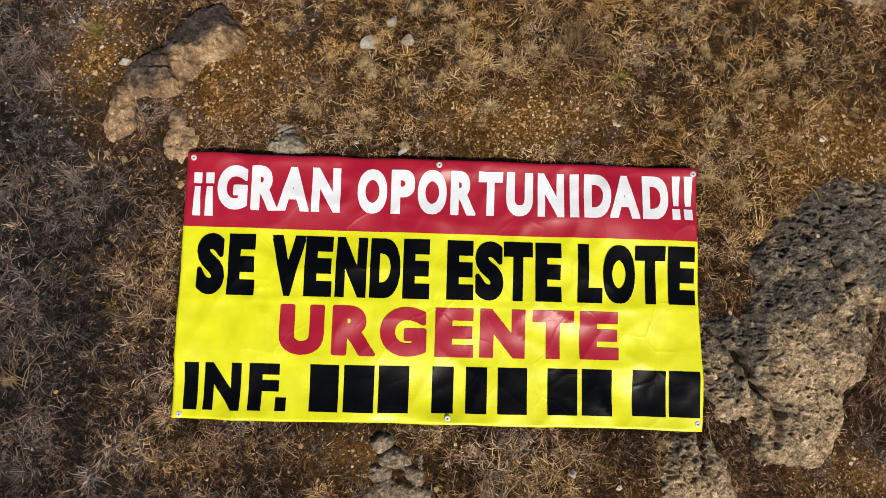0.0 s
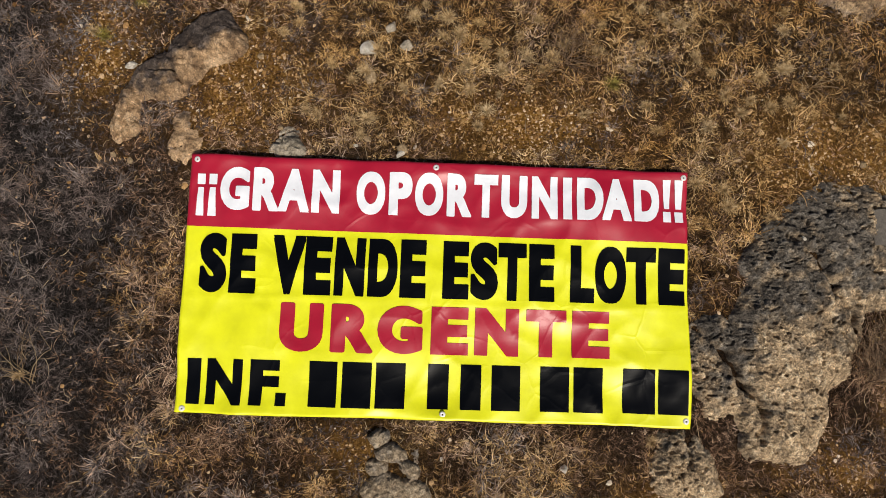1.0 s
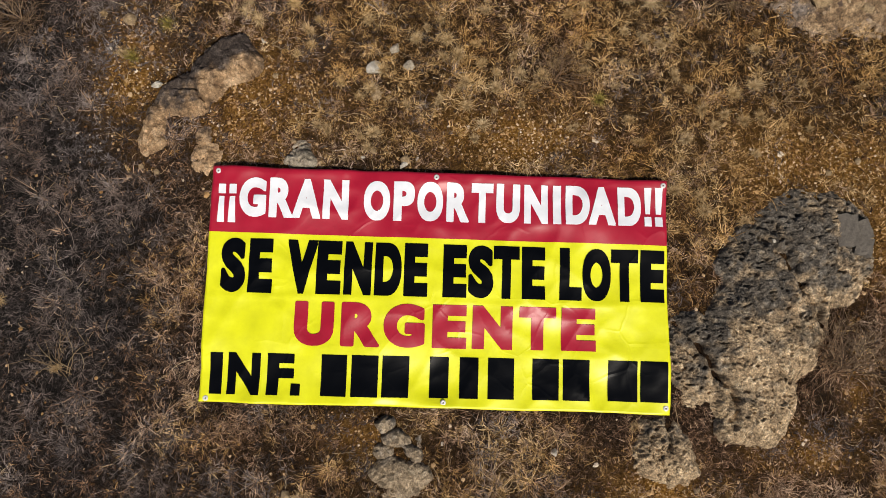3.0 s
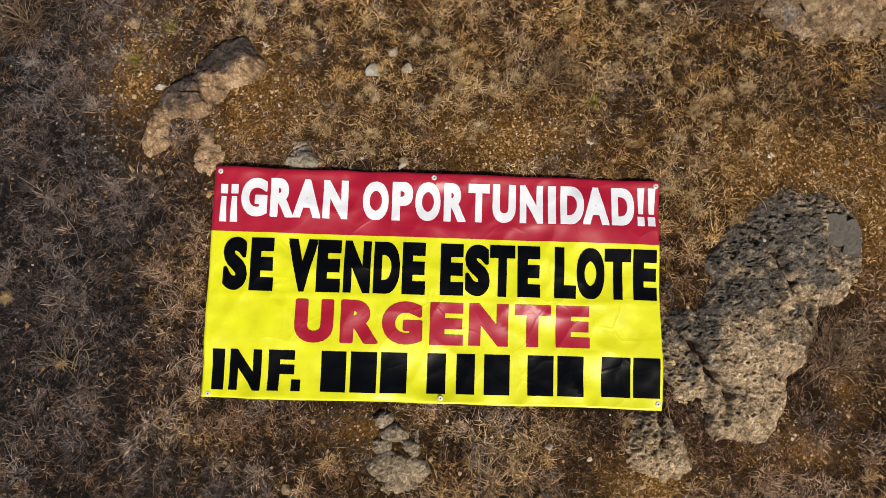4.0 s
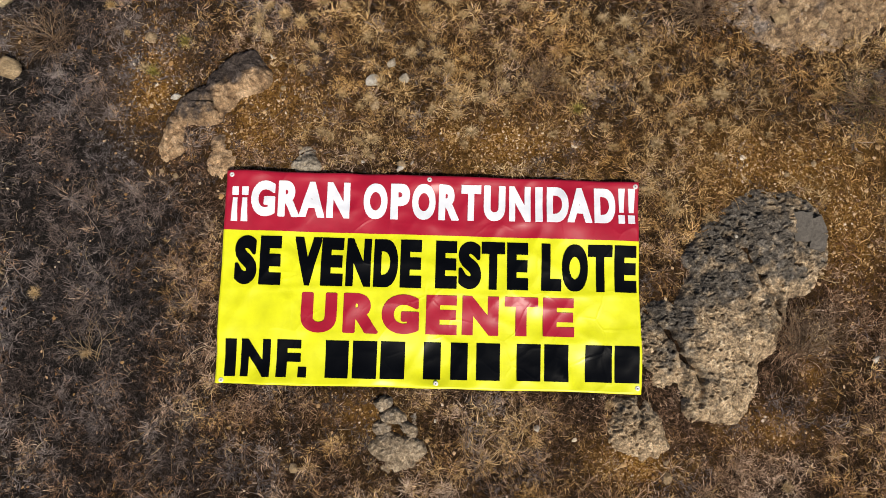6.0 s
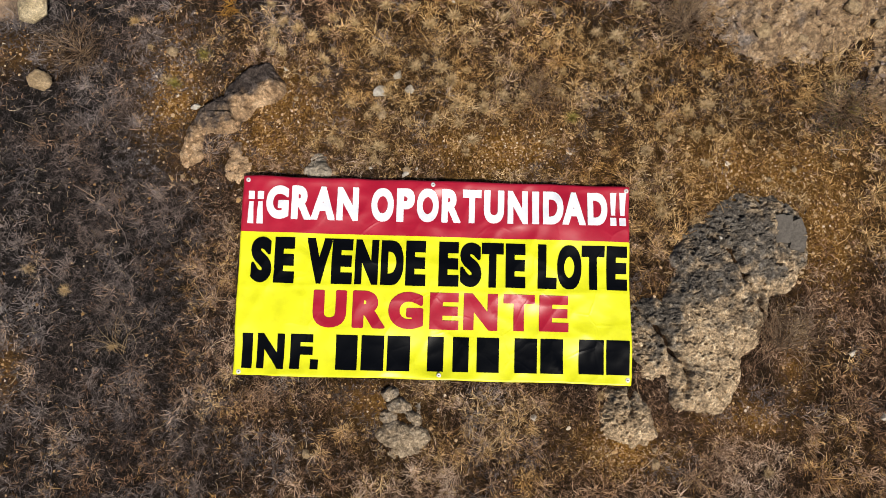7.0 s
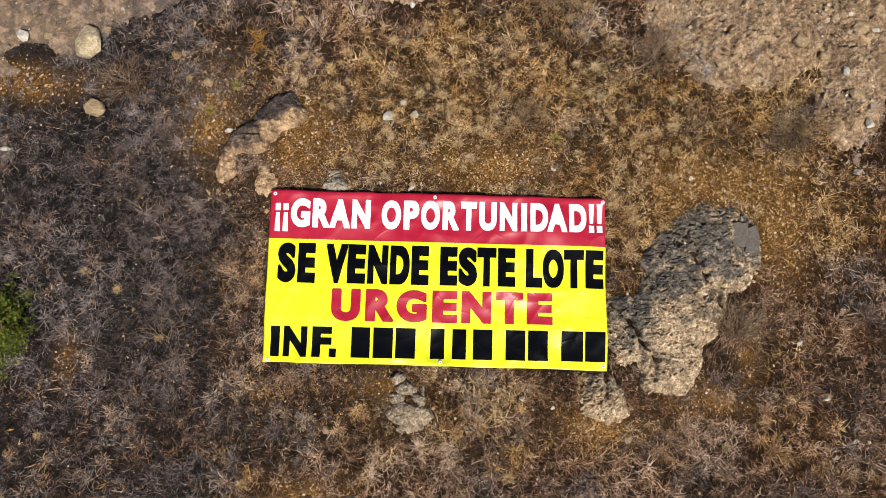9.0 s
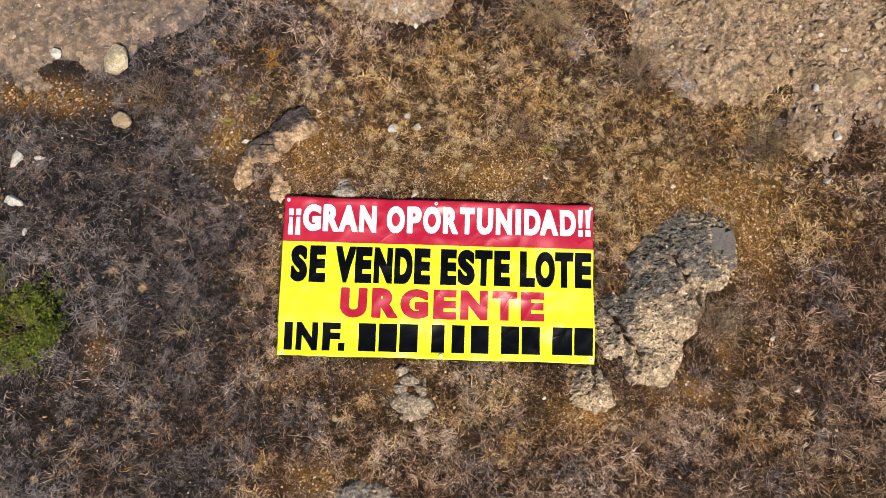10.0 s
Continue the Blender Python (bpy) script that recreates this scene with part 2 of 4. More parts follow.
def pebble_material(name, stops):
    m, n, l, b = node_material(name, 0.85, 0.25)
    geo = n.new("ShaderNodeNewGeometry")
    r = ramp_node(n, stops)
    l.new(geo.outputs["Random Per Island"], r.inputs["Fac"])
    t = noise_node(n, l, geo.outputs["Position"], 150, 4)
    g = ramp_node(n, [(0.3, (0.7, 0.7, 0.7)), (0.7, (1.15, 1.15, 1.15))])
    l.new(t.outputs["Fac"], g.inputs["Fac"])
    l.new(mix_node(n, l, 1.0, r.outputs["Color"], g.outputs["Color"], "MULTIPLY"), b.inputs["Base Color"])
    return m


SOIL = soil_material()
# tan stops are raised to paint the boulder's sunlit lower flank
ROCK = stone_material("pitted_limestone", [(0.25, (0.13, 0.092, 0.058)), (0.42, (0.32, 0.235, 0.147)), (0.58, (0.49, 0.37, 0.235)), (0.75, (0.72, 0.59, 0.41))], (0.062, 0.0595, 0.057))
TAN_ROCK = stone_material("tan_limestone", [(0.25, (0.13, 0.08, 0.045)), (0.42, (0.28, 0.18, 0.1)), (0.58, (0.42, 0.285, 0.165)), (0.75, (0.62, 0.45, 0.29))], (0.036, 0.032, 0.034), grit=0.8)
DULL_ROCK = stone_material("grey_limestone", [(0.25, (0.13, 0.1, 0.07)), (0.42, (0.22, 0.17, 0.115)), (0.58, (0.32, 0.25, 0.17)), (0.75, (0.52, 0.43, 0.31))], (0.14, 0.128, 0.115), grit=0.8)
PALE_ROCK = stone_material("pale_outcrop", [(0.25, (0.095, 0.062, 0.038)), (0.4, (0.18, 0.12, 0.071)), (0.52, (0.27, 0.185, 0.108)), (0.64, (0.36, 0.255, 0.152)), (0.78, (0.54, 0.41, 0.265))], (0.17, 0.145, 0.13), grit=0.9)
LEDGE_ROCK = stone_material("grey_beige_ledge", [(0.25, (0.075, 0.057, 0.044)), (0.42, (0.127, 0.092, 0.065)), (0.56, (0.195, 0.138, 0.094)), (0.7, (0.3, 0.21, 0.138))], (0.088, 0.07, 0.065), 0.5, 0.5)
GREY_STONE = stone_material("grey_stone", [(0.25, (0.2, 0.17, 0.13)), (0.45, (0.33, 0.285, 0.22)), (0.7, (0.5, 0.435, 0.35))], (0.16, 0.145, 0.12), grit=0.6)
WHITE_STONE = stone_material("white_stone", [(0.25, (0.26, 0.235, 0.195)), (0.45, (0.4, 0.365, 0.31)), (0.7, (0.62, 0.58, 0.51))], (0.3, 0.27, 0.23), 0.4, 0.4)
BUFF_STONE = stone_material("buff_stone", [(0.25, (0.16, 0.108, 0.06)), (0.45, (0.25, 0.178, 0.1)), (0.7, (0.4, 0.305, 0.19))], (0.22, 0.17, 0.11), 0.5, 0.6)
CREAM_STONE = stone_material("cream_stone", [(0.25, (0.24, 0.19, 0.11)), (0.45, (0.38, 0.305, 0.185)), (0.7, (0.56, 0.47, 0.32))], (0.3, 0.24, 0.14), 0.7, 0.8)
SLATE = stone_material("grey_plate", [(0.3, (0.08, 0.071, 0.062)), (0.5, (0.115, 0.102, 0.088)), (0.7, (0.16, 0.14, 0.12))], (0.12, 0.11, 0.1), 0.3, 0.35)
STRAW = grass_material("straw_grass", [(0.2, (0.05, 0.025, 0.009)), (0.4, (0.2, 0.118, 0.043)), (0.58, (0.5, 0.34, 0.155)), (0.8, (0.85, 0.66, 0.4))], (0.95, 0.8, 0.55))
# withered grey, with lens falloff on the left painted in as darker stops
DIMMED_GREY = grass_material("dimmed_grey_grass", [(0.2, (0.0145, 0.0118, 0.0114)), (0.42, (0.058, 0.0485, 0.0475)), (0.6, (0.16, 0.139, 0.136)), (0.82, (0.31, 0.277, 0.27))], (1.0, 0.86, 0.74))
BROWN = grass_material("brown_grass", [(0.2, (0.026, 0.0145, 0.009)), (0.42, (0.125, 0.077, 0.049)), (0.6, (0.35, 0.24, 0.165)), (0.82, (0.7, 0.55, 0.43))], (0.95, 0.8, 0.62))
TUFT = grass_material("blond_tuft", [(0.0, (0.1, 0.058, 0.022)), (0.3, (0.29, 0.2, 0.1)), (0.6, (0.54, 0.405, 0.235)), (0.9, (0.74, 0.61, 0.42))], (0.95, 0.85, 0.65))
TWIG = grass_material("dead_twigs", [(0.0, (0.07, 0.046, 0.03)), (0.25, (0.22, 0.155, 0.1)), (0.5, (0.5, 0.38, 0.25))], (0.9, 0.8, 0.7))
OLIVE = grass_material("olive_grass", [(0.0, (0.05, 0.042, 0.008)), (0.3, (0.16, 0.135, 0.03)), (0.6, (0.32, 0.27, 0.07)), (0.9, (0.5, 0.43, 0.16))], (1.0, 0.9, 0.6))
PALE_TWIG = grass_material("bleached_twigs", [(0.1, (0.2, 0.14, 0.08)), (0.4, (0.42, 0.33, 0.2)), (0.8, (0.6, 0.5, 0.34))], (0.9, 0.8, 0.7))
LEAF = grass_material("green_leaves", [(0.0, (0.022, 0.038, 0.004)), (0.25, (0.085, 0.112, 0.009)), (0.5, (0.27, 0.28, 0.025))], (1.0, 0.9, 0.5))
PEBBLE = pebble_material("pebbles", [(0.0, (0.1, 0.044, 0.012)), (0.35, (0.32, 0.17, 0.055)), (0.65, (0.49, 0.3, 0.13)), (0.92, (0.62, 0.44, 0.26)), (1.0, (0.7, 0.59, 0.45))])
RUBBLE = pebble_material("broken_stone", [(0.0, (0.09, 0.06, 0.045)), (0.3, (0.21, 0.145, 0.1)), (0.5, (0.27, 0.215, 0.19)), (0.8, (0.38, 0.275, 0.17)), (0.96, (0.45, 0.345, 0.23)), (1.0, (0.6, 0.53, 0.44))])
RED = vinyl_material("red_vinyl", (0.38, 0.0035, 0.026))
YELLOW = vinyl_material("yellow_vinyl", (0.77, 0.79, 0.004))
WHITE = vinyl_material("white_print", (0.81, 0.84, 0.9))
BLACK = vinyl_material("black_print", (0.0022, 0.0027, 0.0042), 0.34, 0.07)
STEEL = plain_material("eyelet_metal", (0.66, 0.66, 0.65), 0.45, 0.15)

# ---- the lie of the land ----
BANNER_W, BANNER_H = 2.98, 1.515
# rock lobes: centre x, y, half axes, turn, height, edge steepness
BIG = [(2.53, 0.36, 0.38, 0.4, 0, 0.065, 4), (2.38, 0.52, 0.26, 0.22, 20, 0.05, 3), (2.1, 0.25, 0.27, 0.25, 0, 0.085, 4), (2.16, -0.17, 0.4, 0.5, -14, 0.105, 5), (2.07, -0.6, 0.3, 0.38, -24, 0.115, 5), (1.7, -0.4, 0.22, 0.32, 22, 0.06, 4)]
SMALL = [(1.48, -1.01, 0.19, 0.2, 20, 0.065, 4), (1.44, -0.86, 0.14, 0.1, 0, 0.05, 3), (1.57, -1.08, 0.13, 0.1, 0, 0.055, 3)]
SLAB = [(-1.48, 1.48, 0.25, 0.17, 30, 0.113, 5), (-1.72, 1.25, 0.25, 0.14, 20, 0.09, 5), (-1.95, 1.03, 0.09, 0.22, -12, 0.055, 3)]
KNOB = [(-1.57, 0.82, 0.12, 0.14, -10, 0.06, 3), (-1.58, 0.96, 0.065, 0.1, 10, 0.04, 3)]
LUMPS = [(-0.3, -0.87, 0.08, 0.055, 20, 0.035, 5), (-0.25, -0.965, 0.095, 0.065, 10, 0.05, 6), (-0.125, -1.035, 0.09, 0.065, -10, 0.055, 6), (-0.33, -1.06, 0.07, 0.065, 0, 0.035, 5),
         (-0.26, -1.18, 0.125, 0.09, -20, 0.045, 6), (-0.1, -1.17, 0.1, 0.1, 15, 0.04, 6), (-0.085, -0.945, 0.06, 0.05, 0, 0.032, 5), (-0.19, -1.28, 0.12, 0.045, 10, 0.024, 4)]
NUB = [(-0.95, 0.84, 0.11, 0.095, 10, 0.065, 4), (-0.95, 0.93, 0.07, 0.05, 0, 0.04, 3)]
LOW = [(-0.57, -2.05, 0.27, 0.18, 5, 0.084, 3), (-0.42, -2.15, 0.2, 0.2, 0, 0.084, 3)]
LEDGE = [(-4.6, 2.7, 1.0, 0.82, 0, 0.06, 2.5), (-3.75, 2.65, 0.85, 0.75, 0, 0.07, 2.5), (-3.0, 2.95, 0.72, 0.75, 0, 0.06, 2.5)]
SHELF = [(2.9, 2.691, 1.02, 0.88, 0, 0.07, 2.5), (2.25, 3.231, 0.75, 0.7, 0, 0.06, 2.5), (3.758, 1.865, 0.42, 0.64, 0, 0.09, 2.5), (4.377, 2.546, 0.95, 0.75, 0, 0.08, 2.5)]
PATCH = [(-0.52, 3.0, 0.8, 0.37, 0, 0.05, 2.5)]
ROCKS = (BIG, SMALL, SLAB, KNOB, LUMPS, NUB, LOW, LEDGE, SHELF, PATCH)
# ochre, gravelly clearings: centre x, y and half axes
CLEARINGS = [(-1.22, 1.2, 0.42, 0.4, 1), (0.5, 1.02, 0.6, 0.22, 0.9), (2.55, 0.95, 0.6, 0.28, 1), (1.5, -1.26, 0.35, 0.16, 0.8), (-4.0, 1.72, 0.7, 0.17, 0.9),
             (-1.0, -1.9, 0.35, 0.2, 0.6), (-2.12, 1.4, 0.25, 0.45, 0.85), (2.35, -0.98, 0.3, 0.16, 0.7), (-3.2, -0.78, 0.13, 0.2, 0.5), (2.75, -0.55, 0.12, 0.35, 0.5), (3.05, 0.45, 0.22, 0.5, 0.9), (-0.45, -0.95, 0.2, 0.15, 0.7)]


def lobes_at(lobes, x, y):
    """Height of a rock over the ground, negative outside."""
    ragged = 0.2 if max(r[2] for r in lobes) > 0.6 else 0.045 if len(lobes) > 1 and lobes is not LUMPS else 0.05
    wx, wy = x + ragged * fbm(x, y, ragged * 4, 6, 31), y + ragged * fbm(x, y, ragged * 4, 6, 57)
    h = np.full(np.shape(x), -1.0)
    for cx, cy, a, b, turn, top, steep in lobes:
        c, s = math.cos(radians(turn)), math.sin(radians(turn))
        u, v = ((wx - cx) * c + (wy - cy) * s) / a, ((wy - cy) * c - (wx - cx) * s) / b
        d = np.sqrt(u * u + v * v)
        h = np.maximum(h, top * (1 - np.minimum(d, 3) ** steep))
    return h


def rock_cover(x, y):
    h = np.full(np.shape(x), -1.0)
    for lobes in ROCKS:
        h = np.maximum(h, lobes_at(lobes, x, y))
    return h


def ochre_at(x, y):
    v = np.zeros(np.shape(x))
    for cx, cy, a, b, much in CLEARINGS:
        v = np.maximum(v, much * np.exp(-((x - cx) / a) ** 2 - ((y - cy) / b) ** 2))
    return np.clip(v * (1.0 + 0.5 * fbm(x, y, 0.25, 3, 77)), 0, 1)


def under_banner(x, y, margin=0.0):
    return (np.abs(x) < BANNER_W / 2 + margin) & (np.abs(y) < BANNER_H / 2 + margin)


def land(x, y):
    """The ground's height."""
    z = -0.05 + 0.025 * fbm(x, y, 0.9, 4, 3) + 0.012 * fbm(x, y, 0.16, 2, 9)
    away = np.hypot(np.maximum(np.abs(x) - 1.5, 0), np.maximum(np.abs(y) - 0.76, 0))
    z = -0.028 + (z + 0.028) * smooth(0.0, 0.3, away)
    z = z + 0.1 * smooth(1.4, 2.8, y)
    far = np.hypot(x, y)
    return z + 0.6 * fbm(x, y, 14.0, 3, 21) * smooth(6, 25, far) + 6.0 * fbm(x, y, 120.0, 3, 25) * smooth(25, 160, far)


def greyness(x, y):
    # where grey grass grows; spread further at lower left to imitate vignetting
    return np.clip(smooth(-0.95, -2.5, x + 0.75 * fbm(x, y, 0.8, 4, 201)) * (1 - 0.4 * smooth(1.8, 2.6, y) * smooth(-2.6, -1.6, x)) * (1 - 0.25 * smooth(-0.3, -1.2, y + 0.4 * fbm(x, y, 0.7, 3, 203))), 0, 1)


def warmth(x, y):
    w = 1.1 * np.exp(-((x - 1.1) / 2.5) ** 2 - ((y - 1.6) / 1.1) ** 2) + 0.8 * np.exp(-((x - 3.2) / 0.9) ** 2 - ((y - 0.9) / 0.8) ** 2)
    w = w + 0.55 * np.exp(-((x + 0.5) / 1.5) ** 2 - ((y + 1.2) / 0.65) ** 2)
    return np.clip(w + 0.45 * fbm(x, y, 0.6, 3, 211), 0, 1)


def tussock(x, y):
    """How thickly the grass stands, 0 to 1: tussocks a hand wide with bare gaps between, in drifts."""
    wx, wy = x + 0.03 * fbm(x, y, 0.1, 2, 331), y + 0.03 * fbm(x, y, 0.1, 2, 333)
    f1, f2, vigour = cells(wx, wy, 0.1, 335)
    drift = smooth(-0.55, 0.45, fbm(x, y, 0.34, 3, 337))
    return (1 - smooth(0.18, 0.62, f1)) * (0.25 + 0.75 * vigour) * (0.3 + 0.7 * drift)


def build_ground():
    near_x, near_y = np.arange(-4.9, 4.901, 0.026), np.arange(-2.6, 3.3, 0.026)
    steps = np.cumsum(0.05 * 1.17 ** np.arange(48))
    xs = np.concatenate([near_x[0] - steps[::-1], near_x, near_x[-1] + steps])
    ys = np.concatenate([near_y[0] - steps[::-1], near_y, near_y[-1] + steps])
    x, y = np.meshgrid(xs, ys)
    me = mesh_of("ground", np.stack([x, y, land(x, y)], -1).reshape(-1, 3), sheet_faces(len(xs), len(ys)))
    at = me.attributes.new("ochre", "FLOAT", "POINT")
    at.data.foreach_set("value", ochre_at(x, y).ravel().astype(np.float32))
    out = np.maximum(np.abs(x) - 4.7, np.maximum(y - 3.1, -2.3 - y)) + 0.5 * fbm(x, y, 0.8, 3, 27)
    at = me.attributes.new("turf", "FLOAT", "POINT")
    at.data.foreach_set("value", smooth(0.0, 0.6, out).ravel().astype(np.float32))
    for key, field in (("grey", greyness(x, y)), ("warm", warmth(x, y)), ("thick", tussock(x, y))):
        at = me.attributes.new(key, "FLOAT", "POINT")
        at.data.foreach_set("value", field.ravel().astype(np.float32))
    tagged(part("ground", me, SOIL), "dry brown hillside soil with ochre gravelly clearings", "ground", kind="structure")


def rock_detail(x, y, pit, depth, lump, step=0.0):
    """Height of lumps, fragments and holes on a rock, and each fragment's random tone."""
    wx, wy = x + 0.014 * fbm(x, y, 0.05, 3, 73), y + 0.014 * fbm(x, y, 0.05, 3, 75)
    detail = lump * fbm(x, y, 0.32, 5, 63) + 0.4 * lump * (1 - 2 * np.abs(fbm(x, y, 0.16, 3, 65)))
    f1, f2, tone = cells(wx, wy, pit * 0.85, 41)
    detail = detail + depth * 0.55 * (tone - 0.5) - depth * 0.3 * (1 - smooth(0.0, 0.14, f2 - f1))
    g1, g2, fine = cells(wx, wy, pit * 0.36, 43)
    detail = detail + depth * 0.3 * (fine - 0.5)
    often = smooth(-0.6, 0.5, fbm(x, y, 0.3, 3, 77))
    for size, deep, share, seed in ((pit * 1.7, 1.3, 0.4, 71), (pit, 1.0, 0.45, 91), (pit * 0.5, 0.55, 0.5, 95)):
        g1, g2, pick = cells(wx + 0.5 * size * fbm(x, y, size, 2, seed + 1), wy, size, seed)
        detail = detail - depth * deep * (pick < share * (0.35 + 0.65 * often)) * (1 - smooth(0.12, 0.34, g1))
    if step:
        q = 3 * fbm(x + 0.4 * y, y, 0.4, 4, 83)
        detail = detail + step * (np.floor(q) + smooth(0.38, 0.62, q - np.floor(q)))
    return detail, 0.6 * tone + 0.4 * fine


def build_rock(name, lobes, material, label, step=0.01, pit=0.035, pit_depth=0.014, lump=0.02, cracks=(), kind="", stain_shade=(0, 0, -0.2), ledges=0.0, group=""):
    """A weathered rock that breaks out of the soil: lobes, lumps, holes and cracks; grey lichens and painted shade lie
    by a slope.
    """
    x0, x1 = min(r[0] - max(r[2:4]) for r in lobes) - 0.12, max(r[0] + max(r[2:4]) for r in lobes) + 0.12
    y0, y1 = min(r[1] - max(r[2:4]) for r in lobes) - 0.12, max(r[1] + max(r[2:4]) for r in lobes) + 0.12
    xs, ys = np.arange(x0, x1, step), np.arange(y0, y1, step)
    x, y = np.meshgrid(xs, ys)
    h = lobes_at(lobes, x, y)
    body = smooth(-0.03, 0.04, h)
    detail, clast = rock_detail(x, y, pit, pit_depth, lump, ledges)
    for ax, ay, bx, by, wide, deep in cracks:
        u = np.clip(((x - ax) * (bx - ax) + (y - ay) * (by - ay)) / ((bx - ax) ** 2 + (by - ay) ** 2), 0, 1)
        d = np.hypot(x - ax - u * (bx - ax) + 0.03 * fbm(x, y, 0.12, 3, 15), y - ay - u * (by - ay) + 0.03 * fbm(x, y, 0.12, 3, 19))
        detail = detail - deep * np.exp(-(d / wide) ** 2)
    z = land(x, y) + np.maximum(h, -0.08) + detail * body
    z = np.where((h > 0.012) & (kind == "structure") & ~((x < -3.5) & (y < 2.2)), np.maximum(z, land(x, y) + 0.008), z)
    inside = (h > -0.07)
    keep = (inside[:-1, :-1] & inside[:-1, 1:] & inside[1:, 1:] & inside[1:, :-1]).ravel()
    cx, cy = lobes[0][0], lobes[0][1]
    base = float(land(np.array([cx]), np.array([cy]))[0])
    v = np.stack([x - cx, y - cy, z - base], -1).reshape(-1, 3)
    f = sheet_faces(len(xs), len(ys))[keep]
    used, f = np.unique(f, return_inverse=True)
    me = mesh_of(name, v[used], f.reshape(-1, 4))
    # the slope also paints boulder, slab and knob darker on their unlit side
    lichen_shade = stain_shade[0] * x + stain_shade[1] * y + stain_shade[2] + 0.4 * fbm(x, y, 0.22, 4, 161) + 0.4 * fbm(x, y, 0.05, 3, 163)
    for key, field in (("clast", clast), ("stain_shade", 0.9 * smooth(-0.35, 0.62, lichen_shade))):
        at = me.attributes.new(key, "FLOAT", "POINT")
        at.data.foreach_set("value", field.ravel()[used].astype(np.float32))
    ob = part(name, me, material)
    ob.location = (cx, cy, base)
    return tagged(ob, label, "rock", group, kind)


# sharp creases in the vinyl: from x, y to x, y, breadth and height
CREASES = [(-1.35, -0.12, -0.9, -0.07, 0.03, 0.006), (-0.9, -0.07, -0.3, -0.1, 0.025, 0.005), (0.55, -0.05, 1.0, -0.09, 0.025, 0.008), (1.0, -0.09, 1.45, -0.04, 0.025, 0.008), (1.05, 0.02, 1.2, -0.16, 0.02, 0.006),
           (-0.2, 0.42, 0.25, 0.36, 0.03, 0.007), (0.25, 0.36, 0.7, 0.44, 0.03, 0.006), (-0.7, 0.5, -0.45, 0.36, 0.03, 0.006), (-0.1, -0.36, 0.35, -0.5, 0.03, 0.007), (-0.85, -0.42, -0.45, -0.36, 0.03, 0.006),
           (0.6, -0.55, 1.0, -0.66, 0.03, 0.007), (-0.25, -0.68, 0.1, -0.52, 0.025, 0.006), (0.5, 0.12, 0.62, -0.2, 0.03, 0.006), (-1.3, 0.62, -0.8, 0.4, 0.04, 0.007)]


def banner_z(x, y):
    """The banner's waves, folds and creases."""
    z = 0.016 * fbm(x + 3, y, 0.5, 2, 101) + 0.006 * fbm(x, y, 0.2, 2, 111)
    ridge = 1 - np.abs(fbm(x * 0.8 + 0.5 * y, y, 0.3, 1, 121))
    z = z + 0.016 * ridge + 0.006 * (1 - np.abs(fbm(x - 0.6 * y, y + 0.4 * x, 0.16, 1, 127)))
    z = z + 0.004 * np.exp(-((y + 0.085 + 0.01 * np.sin(3 * x)) / 0.02) ** 2) * (0.4 + 0.6 * vnoise(x * 5, y * 0, 5))
    z = z + 0.005 * np.exp(-((y - 0.73) / 0.024) ** 2) * vnoise(x * 4, y * 0, 9)
    for ax, ay, bx, by, wide, high in CREASES:
        u = np.clip(((x - ax) * (bx - ax) + (y - ay) * (by - ay)) / ((bx - ax) ** 2 + (by - ay) ** 2), 0, 1)
        d = np.hypot(x - ax - u * (bx - ax), y - ay - u * (by - ay))
        z = z + 0.7 * high * np.exp(-d / (1.6 * wide)) * np.sin(np.pi * (0.1 + 0.8 * u))
    edge = smooth(0.2, 0.0, BANNER_W / 2 - np.abs(x)) + smooth(0.15, 0.0, BANNER_H / 2 - np.abs(y))
    return z + 0.012 * edge * fbm(x, y, 0.4, 2, 131) + 0.004


build_ground()
build_rock("boulder", BIG, ROCK, "large grey-tan pitted limestone boulder, cracked, half buried beside the banner", 0.005, 0.034, 0.022, 0.02, stain_shade=(-0.7, 0.95, 1.72),
           cracks=[(2.1, 0.4, 2.27, 0.29, 0.024, 0.07), (2.27, 0.29, 2.37, 0.1, 0.024, 0.09), (2.37, 0.1, 2.52, -0.14, 0.032, 0.1), (1.54, -0.2, 1.71, -0.33, 0.024, 0.075),
                   (1.71, -0.33, 1.91, -0.63, 0.024, 0.085), (1.91, -0.63, 1.89, -0.8, 0.02, 0.06)])


